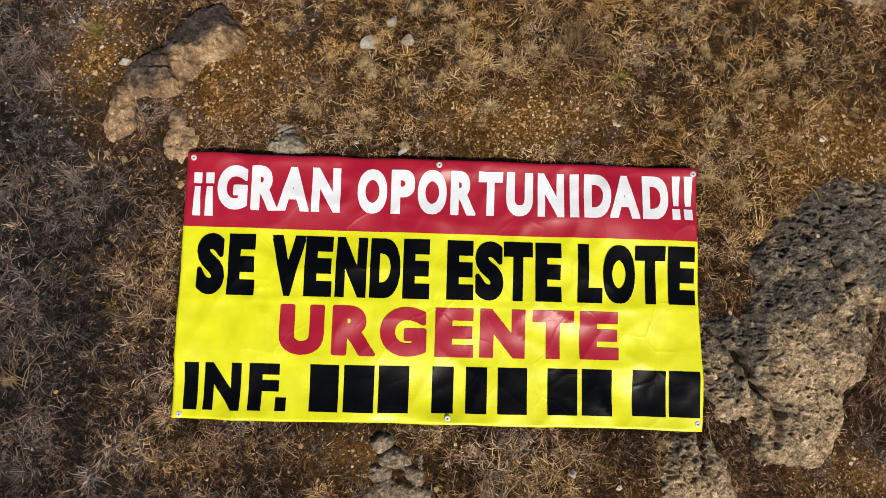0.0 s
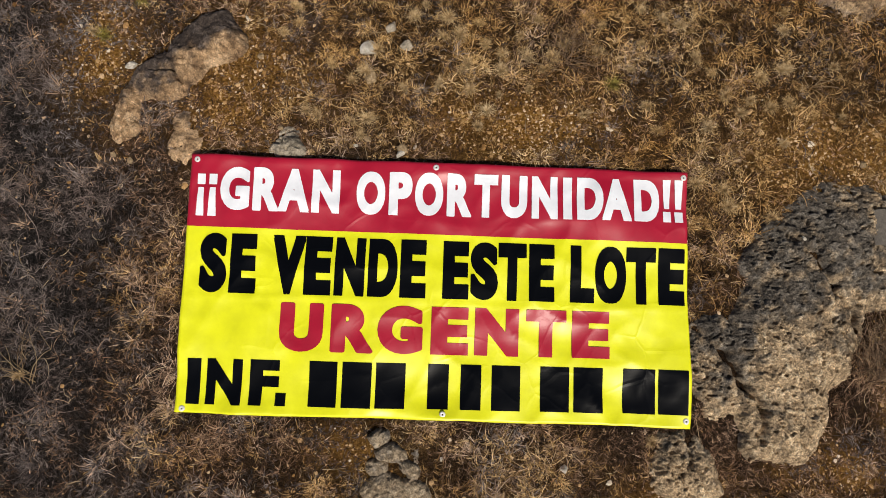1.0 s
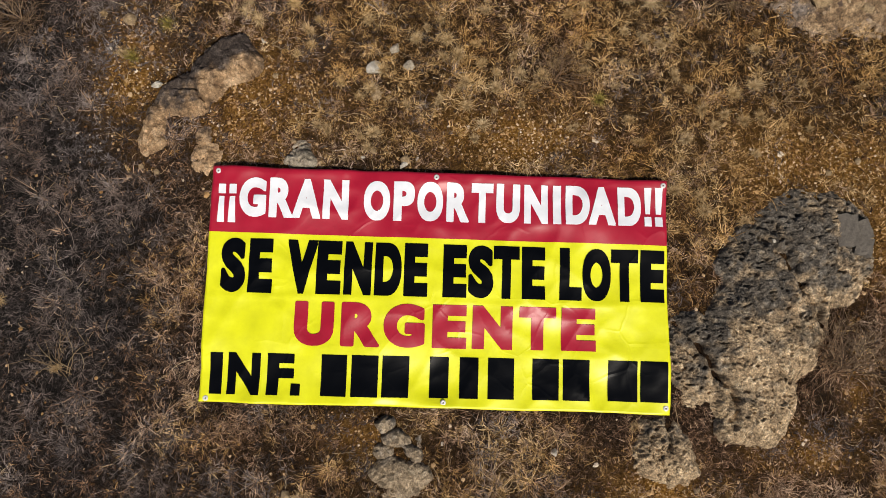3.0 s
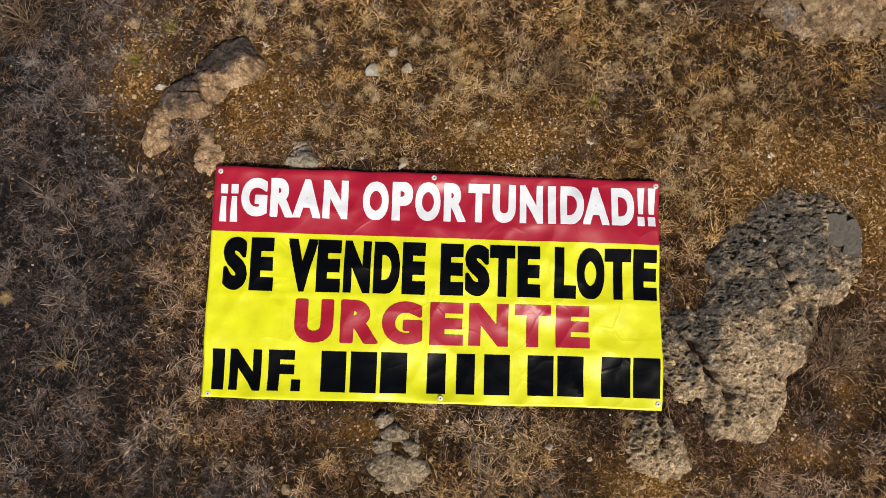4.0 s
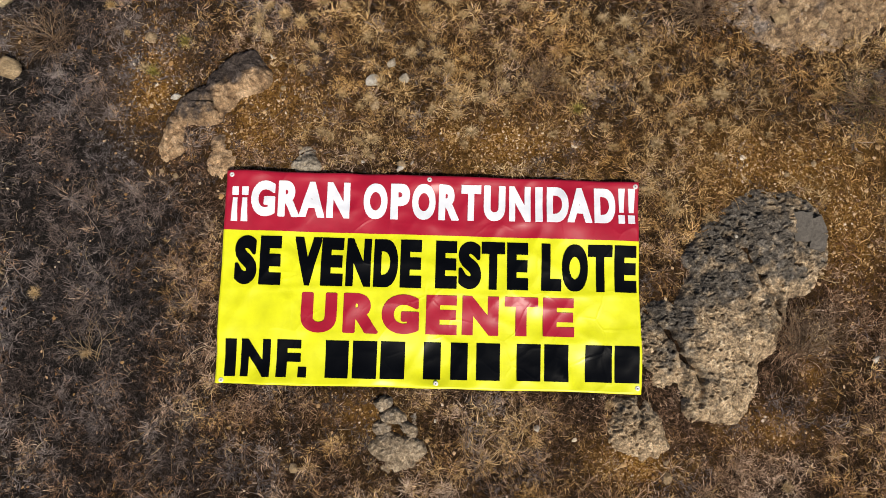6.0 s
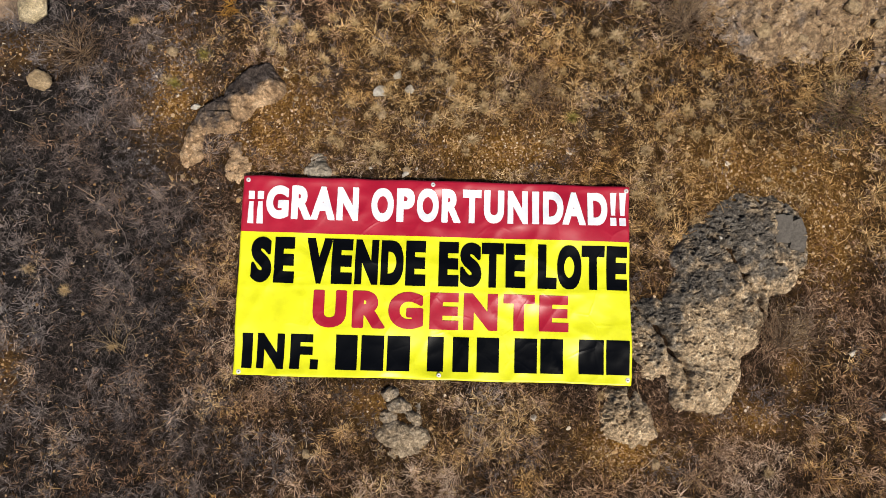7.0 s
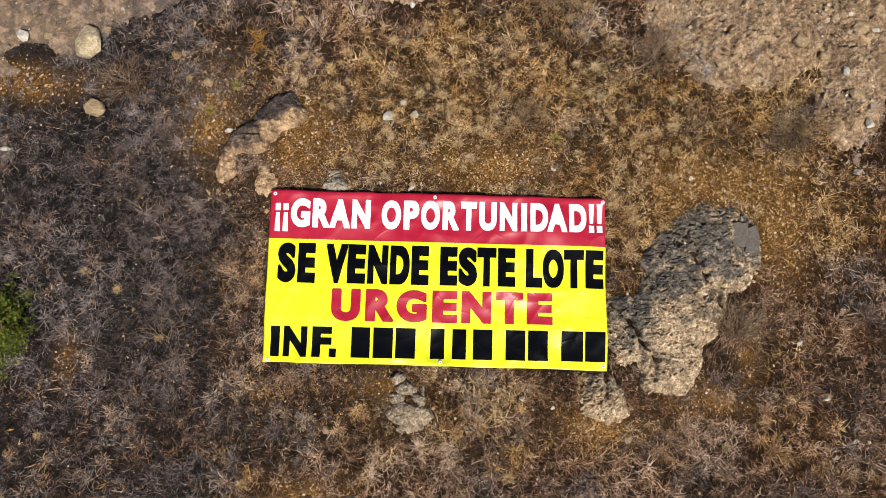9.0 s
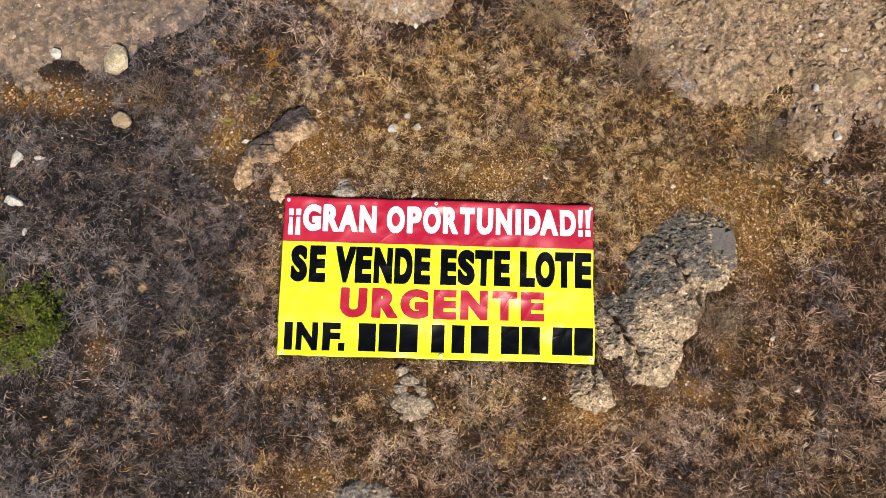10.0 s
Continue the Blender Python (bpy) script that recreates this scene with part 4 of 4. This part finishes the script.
def build_tufts():
    shapes = [tuft_mesh(40 + k, 170, 0.044 + 0.007 * k) for k in range(4)]
    spots = [(0.199, 1.662), (0.247, 1.538), (0.137, 1.409), (0.009, 1.691), (-0.845, 1.071), (-0.777, 1.039), (0.263, 1.113), (1.83, 1.156), (2.142, 1.239), (1.715, 0.666),
             (1.747, 0.565), (2.014, 0.507), (0.975, 1.694), (0.458, 1.601), (-0.57, 1.274), (-0.475, 1.033), (-0.504, 0.928), (-2.187, 1.528), (1.357, 1.747), (1.562, 1.501), (2.15, 1.453), (0.873, 1.119)]
    spots += [(-1.375, 1.847), (-1.156, 1.971), (-0.746, 2.281), (-0.231, 2.176), (-0.707, 2.043), (-1.04, 1.916), (-0.866, 1.803), (-0.528, 1.812), (0.257, 1.894), (0.35, 1.488), (0.102, 1.365),
              (-0.015, 1.564), (0.521, 1.262), (2.103, 1.451), (1.126, 2.305), (1.099, 2.036), (0.648, 2.082), (-2.458, 1.993), (-2.329, 1.79), (-1.272, 2.027), (-0.913, 1.626), (-0.706, 1.371)]
    spots += [(1.658, 1.41), (2.095, 0.967), (1.544, 0.698), (4.058, 0.743), (3.14, 0.997), (-3.383, -1.443), (-3.638, -1.954), (-1.602, -1.795), (-2.821, -0.168), (-3.106, -0.014), (2.525, -1.374),
              (0.651, -1.68), (-2.407, -0.584), (1.272, -0.845)]
    rng = random.Random(5)
    while len(spots) < 135:
        x, y = rng.uniform(-1.4, 2.9), rng.uniform(0.95, 2.75)
        q = np.array([x]), np.array([y])
        if rock_cover(*q)[0] < -0.03 and ochre_at(*q)[0] < 0.5 and min(math.hypot(x - a, y - b) for a, b in spots) > 0.09:
            spots.append((x, y))
    for k, (x, y) in enumerate(spots):
        ob = new("dry_grass_tuft", shapes[k % 4])
        z = float(land(np.array([x]), np.array([y]))[0])
        ob.matrix_world = pose(x, y, z + 0.02, rng.uniform(-8, 8), rng.uniform(-8, 8), rng.uniform(0, 360)) @ Matrix.Diagonal((rng.uniform(0.7, 1.35), rng.uniform(0.7, 1.35), rng.uniform(0.6, 1.1), 1))
        tagged(ob, "star-shaped blond tuft of dry grass", "grass tuft", "blond tufts in the dry grass")


build_tufts()


def build_olive_tufts():
    """Clumps that are still a little alive."""
    for x, y, seed in ((-2.12, 1.5, 61), (1.05, 1.32, 62), (3.3, 1.45, 63), (-1.9, 1.75, 64)):
        me = tuft_mesh(seed, 150, 0.075)
        me.materials.clear()
        me.materials.append(OLIVE)
        ob = new("grass_tuft", me)
        ob.matrix_world = pose(x, y, float(land(np.array([x]), np.array([y]))[0]) + 0.015)
        tagged(ob, "yellow-green half-dry grass tuft in dead grass", "grass tuft")


build_olive_tufts()


# ---- stones and pebbles ----
def stone_mesh(seed, flat=0.6):
    """A broken stone: a lumpy ball cut by a dozen random planes."""
    rng = random.Random(seed * 7)
    planes = [(Vector((rng.gauss(0, 1), rng.gauss(0, 1), rng.gauss(0.25, 0.7))).normalized(), rng.uniform(0.52, 0.8)) for _ in range(12)]
    bm = bmesh.new()
    bmesh.ops.create_icosphere(bm, subdivisions=4, radius=1.0)
    for v in bm.verts:
        p = v.co * 0.9 + Vector((seed * 3.7, seed * 1.3, 0))
        c = v.co * (1 + 0.5 * noise.noise(p) + 0.22 * noise.noise(p * 2.7))
        for way, far in planes:
            d = c.dot(way) - far
            if d > 0:
                c -= way * d * 0.95
        c *= 1 + 0.05 * noise.noise(p * 7) + 0.03 * noise.noise(p * 17)
        v.co = (c.x, c.y, c.z * flat)
    for f in bm.faces:
        f.smooth = True
    me = bpy.data.meshes.new("stone")
    bm.to_mesh(me)
    tones = [0.5 + 0.35 * noise.noise(v.co * 3 + Vector((seed, 0, 0))) for v in bm.verts]
    bm.free()
    me.attributes.new("clast", "FLOAT", "POINT").data.foreach_set("value", tones)
    return me


def build_stones():
    shapes = {}
    rng = random.Random(8)
    rows = [("white", 0.052, 0.5, [(-1.945, 1.318), (-0.255, 0.815)]),
            ("white", 0.02, 0.6, [(2.178, 0.374), (0.056, -0.984), (-0.17, 0.86), (-1.245, 1.646), (0.156, -1.609), (-0.53, 0.86), (0.08, 2.224)]),
            ("white", 0.072, 0.9, [(-0.48, 1.485)]),
            ("grey", 0.05, 0.8, [(-0.349, 1.619), (-0.243, 1.506), (3.793, 1.083)]),
            ("buff", 0.05, 0.8, [(1.675, -1.327), (-0.91, -1.331), (-0.25, 0.845), (-0.47, 1.289)]),
            ("buff", 0.025, 0.8, [(-0.459, 0.899), (-1.0, 0.95), (-1.154, 1.406), (-1.35, 0.62), (1.665, -1.23), (2.6, 0.86), (2.8, 0.95), (-2.0, 0.75), (-1.9, 0.72), (2.75, -0.42)]),
            ("buff", 0.12, 0.8, [(-3.18, 1.47)]),
            ("white", 0.09, 0.7, [(-4.161, 1.071), (-4.164, 0.646)]),
            ("white", 0.055, 0.5, [(-3.967, 1.076), (-4.016, 0.333)]),
            ("white", 0.085, 0.8, [(-3.839, 2.111)]),
            ("cream", 0.17, 0.85, [(-3.24, 2.08)]),
            ("buff", 0.05, 0.9, [(-3.114, 2.227), (-3.615, 2.129), (-4.13, 1.766), (-2.159, 1.767), (3.477, 2.126), (2.868, 1.998)]),
            ("white", 0.06, 0.6, [(3.866, 1.519), (3.929, 2.375), (3.646, 1.975)]),
            ("buff", 0.16, 0.9, [(4.093, 2.084)]),
            ("buff", 0.08, 0.9, [(3.811, 2.394), (3.721, 1.781), (3.248, 2.253), (2.568, 2.065)]),
            ("white", 0.035, 0.8, [(-0.5, 2.669), (-0.298, 2.528), (3.404, -0.939), (0.772, -1.015), (3.188, -0.475)])]
    looks = {"white": (WHITE_STONE, "pale whitish loose stone"), "grey": (GREY_STONE, "grey weathered loose stone"), "buff": (BUFF_STONE, "buff-brown loose stone"), "cream": (CREAM_STONE, "pale cream-yellow rough stone")}
    for tone, size, flat, spots in rows:
        for x, y in spots:
            key = (tone, rng.randrange(4))
            if key not in shapes:
                shapes[key] = stone_mesh(len(shapes) + 1, 0.62)
                shapes[key].materials.append(looks[tone][0])
            ob = new("stone", shapes[key])
            q = np.array([x]), np.array([y])
            z = float(max(land(*q)[0], land(*q)[0] + rock_cover(*q)[0]))
            s = size * rng.uniform(0.85, 1.15)
            ob.matrix_world = pose(x, y, z + s * 0.3, rng.uniform(-10, 10), rng.uniform(-10, 10), rng.uniform(0, 360)) @ Matrix.Diagonal((s, s * flat, s * 0.8, 1))
            tagged(ob, looks[tone][1] + (" on the dry soil" if rock_cover(*q)[0] < 0 else " on pale bedrock"), "stone", "loose stones on the slope")


def build_pebbles():
    rng = np.random.default_rng(21)
    ico = np.array([(1, 0, 0), (-1, 0, 0), (0, 1, 0), (0, -1, 0), (0, 0, 1), (0, 0, -1), (0.75, 0.75, 0.5), (-0.75, 0.7, 0.5), (-0.7, -0.75, 0.5), (0.75, -0.7, 0.5)])
    tri = np.array([(4, 0, 6), (4, 6, 2), (4, 2, 7), (4, 7, 1), (4, 1, 8), (4, 8, 3), (4, 3, 9), (4, 9, 0), (5, 6, 0), (5, 2, 6), (5, 1, 2), (5, 3, 1), (5, 0, 3)])
    n = 420000
    x, y = rng.uniform(-5, 5, n), rng.uniform(-2.8, 3.6, n)
    cover = rock_cover(x, y)
    chance = 0.015 + 0.8 * ochre_at(x, y) ** 1.4 + 0.03 * (cover > 0.02) * (y > 1.2)
    ok = (rng.random(n) < chance) & ~under_banner(x, y, 0.0) & ((cover < 0.0) | (y > 1.7))
    x, y = x[ok], y[ok]
    n = len(x)
    s = np.minimum(np.exp(rng.normal(math.log(0.0043), 0.5, n)), 0.022)
    z = np.maximum(land(x, y), land(x, y) + rock_cover(x, y)) + s * 0.25
    shape = ico[None] * (s[:, None, None] * rng.uniform(0.75, 1.2, (n, 10, 1))) * np.stack([np.ones(n), rng.uniform(0.6, 1, n), rng.uniform(0.45, 0.8, n)], -1)[:, None, :]
    a = rng.uniform(0, 6.283, n)
    c, d = np.cos(a)[:, None], np.sin(a)[:, None]
    v = np.stack([shape[..., 0] * c - shape[..., 1] * d + x[:, None], shape[..., 0] * d + shape[..., 1] * c + y[:, None], shape[..., 2] + z[:, None]], -1)
    f = (np.arange(n)[:, None, None] * 10 + tri[None]).reshape(-1, 3)
    tagged(part("gravel", mesh_of("gravel", v.reshape(-1, 3), f, False), PEBBLE), "loose ochre and buff gravel in bare clearings", "gravel", kind="stuff")


def build_rubble():
    """Angular fragments strewn over the bedrock."""
    rng = np.random.default_rng(33)
    corner = np.array([(a, b, c) for a in (-1, 1) for b in (-1, 1) for c in (-1, 1)], dtype=float)
    quad = np.array([(0, 1, 3, 2), (4, 6, 7, 5), (0, 4, 5, 1), (2, 3, 7, 6), (0, 2, 6, 4), (1, 5, 7, 3)])
    n = 60000
    x, y = rng.uniform(-4.9, 4.9, n), rng.uniform(1.1, 3.4, n)
    cover = rock_cover(x, y)
    ok = (cover > -0.045 * rng.random(n)) & (rng.random(n) < np.where(x > 1.5, (0.2 + 0.5 * smooth(2.8, 3.6, x)) * smooth(-0.5, 0.5, fbm(x, y, 0.35, 4, 251)), 0.015 + 0.07 * smooth(0.1, 0.6, fbm(x, y, 0.4, 3, 253)))) & ~((np.abs(x) < 2.2) & (y < 1.9))
    x, y, cover = x[ok], y[ok], cover[ok]
    n = len(x)
    size = np.minimum(np.exp(rng.normal(math.log(0.0085), 0.55, n)), 0.04)
    v = corner[None] * (size[:, None, None] * rng.uniform(0.12, 1.15, (n, 8, 3))) * np.array([1, 0.85, 0.42])
    a, t = rng.uniform(0, 6.283, n)[:, None], rng.uniform(-0.4, 0.4, n)[:, None]
    vy, vz = v[..., 1] * np.cos(t) - v[..., 2] * np.sin(t), v[..., 1] * np.sin(t) + v[..., 2] * np.cos(t)
    px, py = v[..., 0] * np.cos(a) - vy * np.sin(a), v[..., 0] * np.sin(a) + vy * np.cos(a)
    z = land(x, y) + np.maximum(np.maximum(cover, 0) + np.where(x > 1.2, rock_detail(x, y, 0.06, 0.026, 0.04, 0.012)[0], rock_detail(x, y, 0.07, 0.008, 0.02)[0]) * smooth(-0.03, 0.05, cover), 0.008) + size * 0.06
    v = np.stack([px + x[:, None], py + y[:, None], vz + z[:, None]], -1)
    f = (np.arange(n)[:, None, None] * 8 + quad[None]).reshape(-1, 4)
    tagged(part("rubble", mesh_of("rubble", v.reshape(-1, 3), f, False), RUBBLE), "loose angular buff and grey rubble strewn over the bedrock", "rubble", kind="stuff")


build_stones()
build_pebbles()
build_rubble()


# ---- shrubs ----
def tubes(paths, thick, thin, sides=5):
    """Tapered stems along paths, an array of stems x points x 3."""
    n, k, _ = paths.shape
    along = np.gradient(paths, axis=1)
    along /= np.linalg.norm(along, axis=2, keepdims=True) + 1e-9
    side = np.cross(along, np.array([0.31, 0.17, 0.93]))
    side /= np.linalg.norm(side, axis=2, keepdims=True) + 1e-9
    up = np.cross(side, along)
    r = (thick[:, None] * (1 - np.linspace(0, 1, k)) + thin * np.linspace(0, 1, k))[:, :, None]
    ring = [paths + r * (side * math.cos(6.2832 * q / sides) + up * math.sin(6.2832 * q / sides)) for q in range(sides)]
    v = np.stack(ring, 2).reshape(-1, 3)
    f = []
    base = np.arange(n)[:, None] * k * sides
    for j in range(k - 1):
        for q in range(sides):
            p = (q + 1) % sides
            f.append(base + np.array([j * sides + q, j * sides + p, (j + 1) * sides + p, (j + 1) * sides + q]))
    return v, np.concatenate(f, 0)


def stem_paths(rng, count, reach, rise, aim=None, spread=math.pi, points=7, wander=0.25, base=0.08):
    head = rng.uniform(-spread, spread, count) + (aim or 0)
    tilt = rng.uniform(rise[0], rise[1], count)
    length = reach * rng.uniform(0.45, 1.1, count)
    p = np.stack([rng.normal(0, reach * base, count), rng.normal(0, reach * base, count), np.full(count, -0.01)], -1)
    out = [p]
    for _ in range(points - 1):
        p = p + np.stack([np.cos(tilt) * np.cos(head), np.cos(tilt) * np.sin(head), np.sin(tilt)], -1) * (length / (points - 1))[:, None]
        p[:, 2] = np.maximum(p[:, 2], 0.01)
        head, tilt = head + rng.normal(0, wander, count), tilt + rng.normal(-0.08, wander * 0.6, count)
        out.append(p)
    return np.stack(out, 1)


def branched(rng, stems, each, reach):
    """Side twigs that leave the stems on their outer half."""
    n, k, _ = stems.shape
    i, j = np.repeat(np.arange(n), each), rng.integers(k // 3, k - 1, n * each)
    start, way = stems[i, j], stems[i, j + 1] - stems[i, j]
    head = np.arctan2(way[:, 1], way[:, 0]) + rng.choice([-1, 1], n * each) * rng.uniform(0.4, 1.1, n * each)
    tilt = rng.uniform(0.0, 0.7, n * each)
    out, p = [start], start
    for _ in range(3):
        p = p + np.stack([np.cos(tilt) * np.cos(head), np.cos(tilt) * np.sin(head), np.sin(tilt)], -1) * (reach * rng.uniform(0.2, 0.4, n * each))[:, None]
        head, tilt = head + rng.normal(0, 0.2, n * each), tilt + rng.normal(0, 0.15, n * each)
        out.append(p)
    return np.stack(out, 1)


def leaves_on(rng, paths, each, size):
    """Small pointed leaves, folded along the midrib, scattered along twigs."""
    n, k, _ = paths.shape
    i, j = np.repeat(np.arange(n), each), rng.integers(1, k, n * each)
    p = paths[i, j] + rng.normal(0, size * 0.5, (n * each, 3))
    m = len(p)
    head, tilt = rng.uniform(0, 6.283, m), rng.uniform(-0.2, 0.7, m)
    s = size * rng.uniform(0.6, 1.3, m)
    way = np.stack([np.cos(tilt) * np.cos(head), np.cos(tilt) * np.sin(head), np.sin(tilt)], -1) * s[:, None]
    side = np.stack([-np.sin(head), np.cos(head), rng.normal(0.1, 0.3, m)], -1) * (s * 0.17)[:, None]
    v = np.stack([p, p + way * 0.45 + side, p + way, p + way * 0.45 - side], 1).reshape(-1, 3)
    return v, np.arange(m)[:, None] * 4 + np.array([0, 1, 2, 3])


def build_shrub(name, x, y, seed, count, reach, rise, material, label, category, aim=None, spread=math.pi, twigs=6, leaf=None, each=6, leaf_size=0.02, thick=0.003, wander=0.25, base=0.08):
    rng = np.random.default_rng(seed)
    root = tagged(new(name), label, category)
    root.location = (x, y, float(land(np.array([x]), np.array([y]))[0]))
    stems = stem_paths(rng, count, reach, rise, aim, spread, 7, wander, base)
    if not twigs:
        for one in range(count):
            v, f = tubes(stems[one:one + 1], np.array([thick * rng.uniform(0.7, 1.3)]), 0.0009)
            part("twig", mesh_of("twig", v, f), material, root)
        return
    v, f = tubes(stems, rng.uniform(0.7, 1.3, count) * thick, 0.0009)
    part("branchwork", mesh_of("branchwork", v, f), material, root)
    side = branched(rng, stems, twigs, reach * 0.5)
    v, f = tubes(side, np.full(len(side), thick * 0.5), 0.0007, 4)
    part("fine_twiggery", mesh_of("fine_twiggery", v, f), material, root)
    if leaf:
        v, f = leaves_on(rng, side, each, leaf_size)
        part("foliage", mesh_of("foliage", v, f, False), leaf, root, "small pointed green leaves")


RUST = grass_material("rust_weed", [(0.0, (0.16, 0.075, 0.012)), (0.3, (0.38, 0.21, 0.04)), (0.5, (0.56, 0.36, 0.09))], (1.0, 0.9, 0.7))
build_shrub("green_bush", -3.86, -0.58, 3, 32, 0.46, (0.2, 1.2), TWIG, "low bright green leafy bush in withered grass", "bush", twigs=8, leaf=LEAF, each=20, leaf_size=0.034, thick=0.004)
build_shrub("dry_shrub", 2.6, -0.45, 4, 38, 0.48, (0.15, 1.1), TWIG, "dark brittle twiggy dead shrub leaning off the boulder", "shrub", aim=0.9, spread=1.2, twigs=4, thick=0.004, wander=0.42)
build_shrub("dry_branches", 0.62, 1.42, 21, 7, 0.42, (0.05, 0.5), PALE_TWIG, "few long crooked bleached twigs lying in straw grass", "twigs", twigs=0, thick=0.0034, wander=0.35, base=0.004)
build_shrub("dry_branches", -0.35, 1.62, 22, 5, 0.36, (0.05, 0.5), PALE_TWIG, "few long crooked bleached twigs lying in straw grass", "twigs", twigs=0, thick=0.003, wander=0.35, base=0.004)
build_shrub("dry_branches", -1.2, 1.62, 23, 4, 0.26, (0.05, 0.4), PALE_TWIG, "thin curved dead twigs beside the tan slab", "twigs", aim=0.3, spread=0.6, twigs=0, thick=0.0034, wander=0.35, base=0.004)
build_shrub("dry_branches", 2.3, 1.35, 24, 7, 0.34, (0.05, 0.5), PALE_TWIG, "few crooked pale dead twigs above the boulder", "twigs", twigs=0, thick=0.003, wander=0.35, base=0.004)
build_shrub("dry_shrub", 0.98, 2.72, 6, 60, 0.55, (0.1, 0.9), PALE_TWIG, "pale bleached twiggy dead shrub with spreading branches", "shrub", twigs=6)
build_shrub("dry_shrub", 3.2, 1.42, 7, 45, 0.36, (0.3, 1.2), TWIG, "olive-tinged twiggy half-dead shrub below the bedrock", "shrub", twigs=7, leaf=LEAF, each=1, leaf_size=0.014)
build_shrub("dry_shrub", 1.95, 2.1, 9, 60, 0.32, (0.3, 1.2), TWIG, "grey-brown brittle dead shrub at the edge of the bedrock", "shrub", twigs=6)
build_shrub("dry_weed", -1.7, 2.16, 12, 12, 0.16, (0.3, 1.2), RUST, "small rust-orange dried weed in the grass", "weed", twigs=8, thick=0.004)
build_shrub("dry_stalks", -2.35, -0.62, 13, 9, 0.32, (0.1, 0.8), PALE_TWIG, "thin fan of long bleached grass stalks", "grass", aim=1.9, spread=0.7, twigs=2, thick=0.0025)
build_shrub("dry_shrub", 0.75, 1.45, 14, 26, 0.28, (0.1, 0.9), TWIG, "dark thin wiry dead shrub lying in straw grass", "shrub", twigs=5)
build_shrub("dry_shrub", -2.9, 1.75, 15, 40, 0.3, (0.2, 1.0), TWIG, "grey tangled dead shrub beside the bedrock ledge", "shrub", twigs=5)
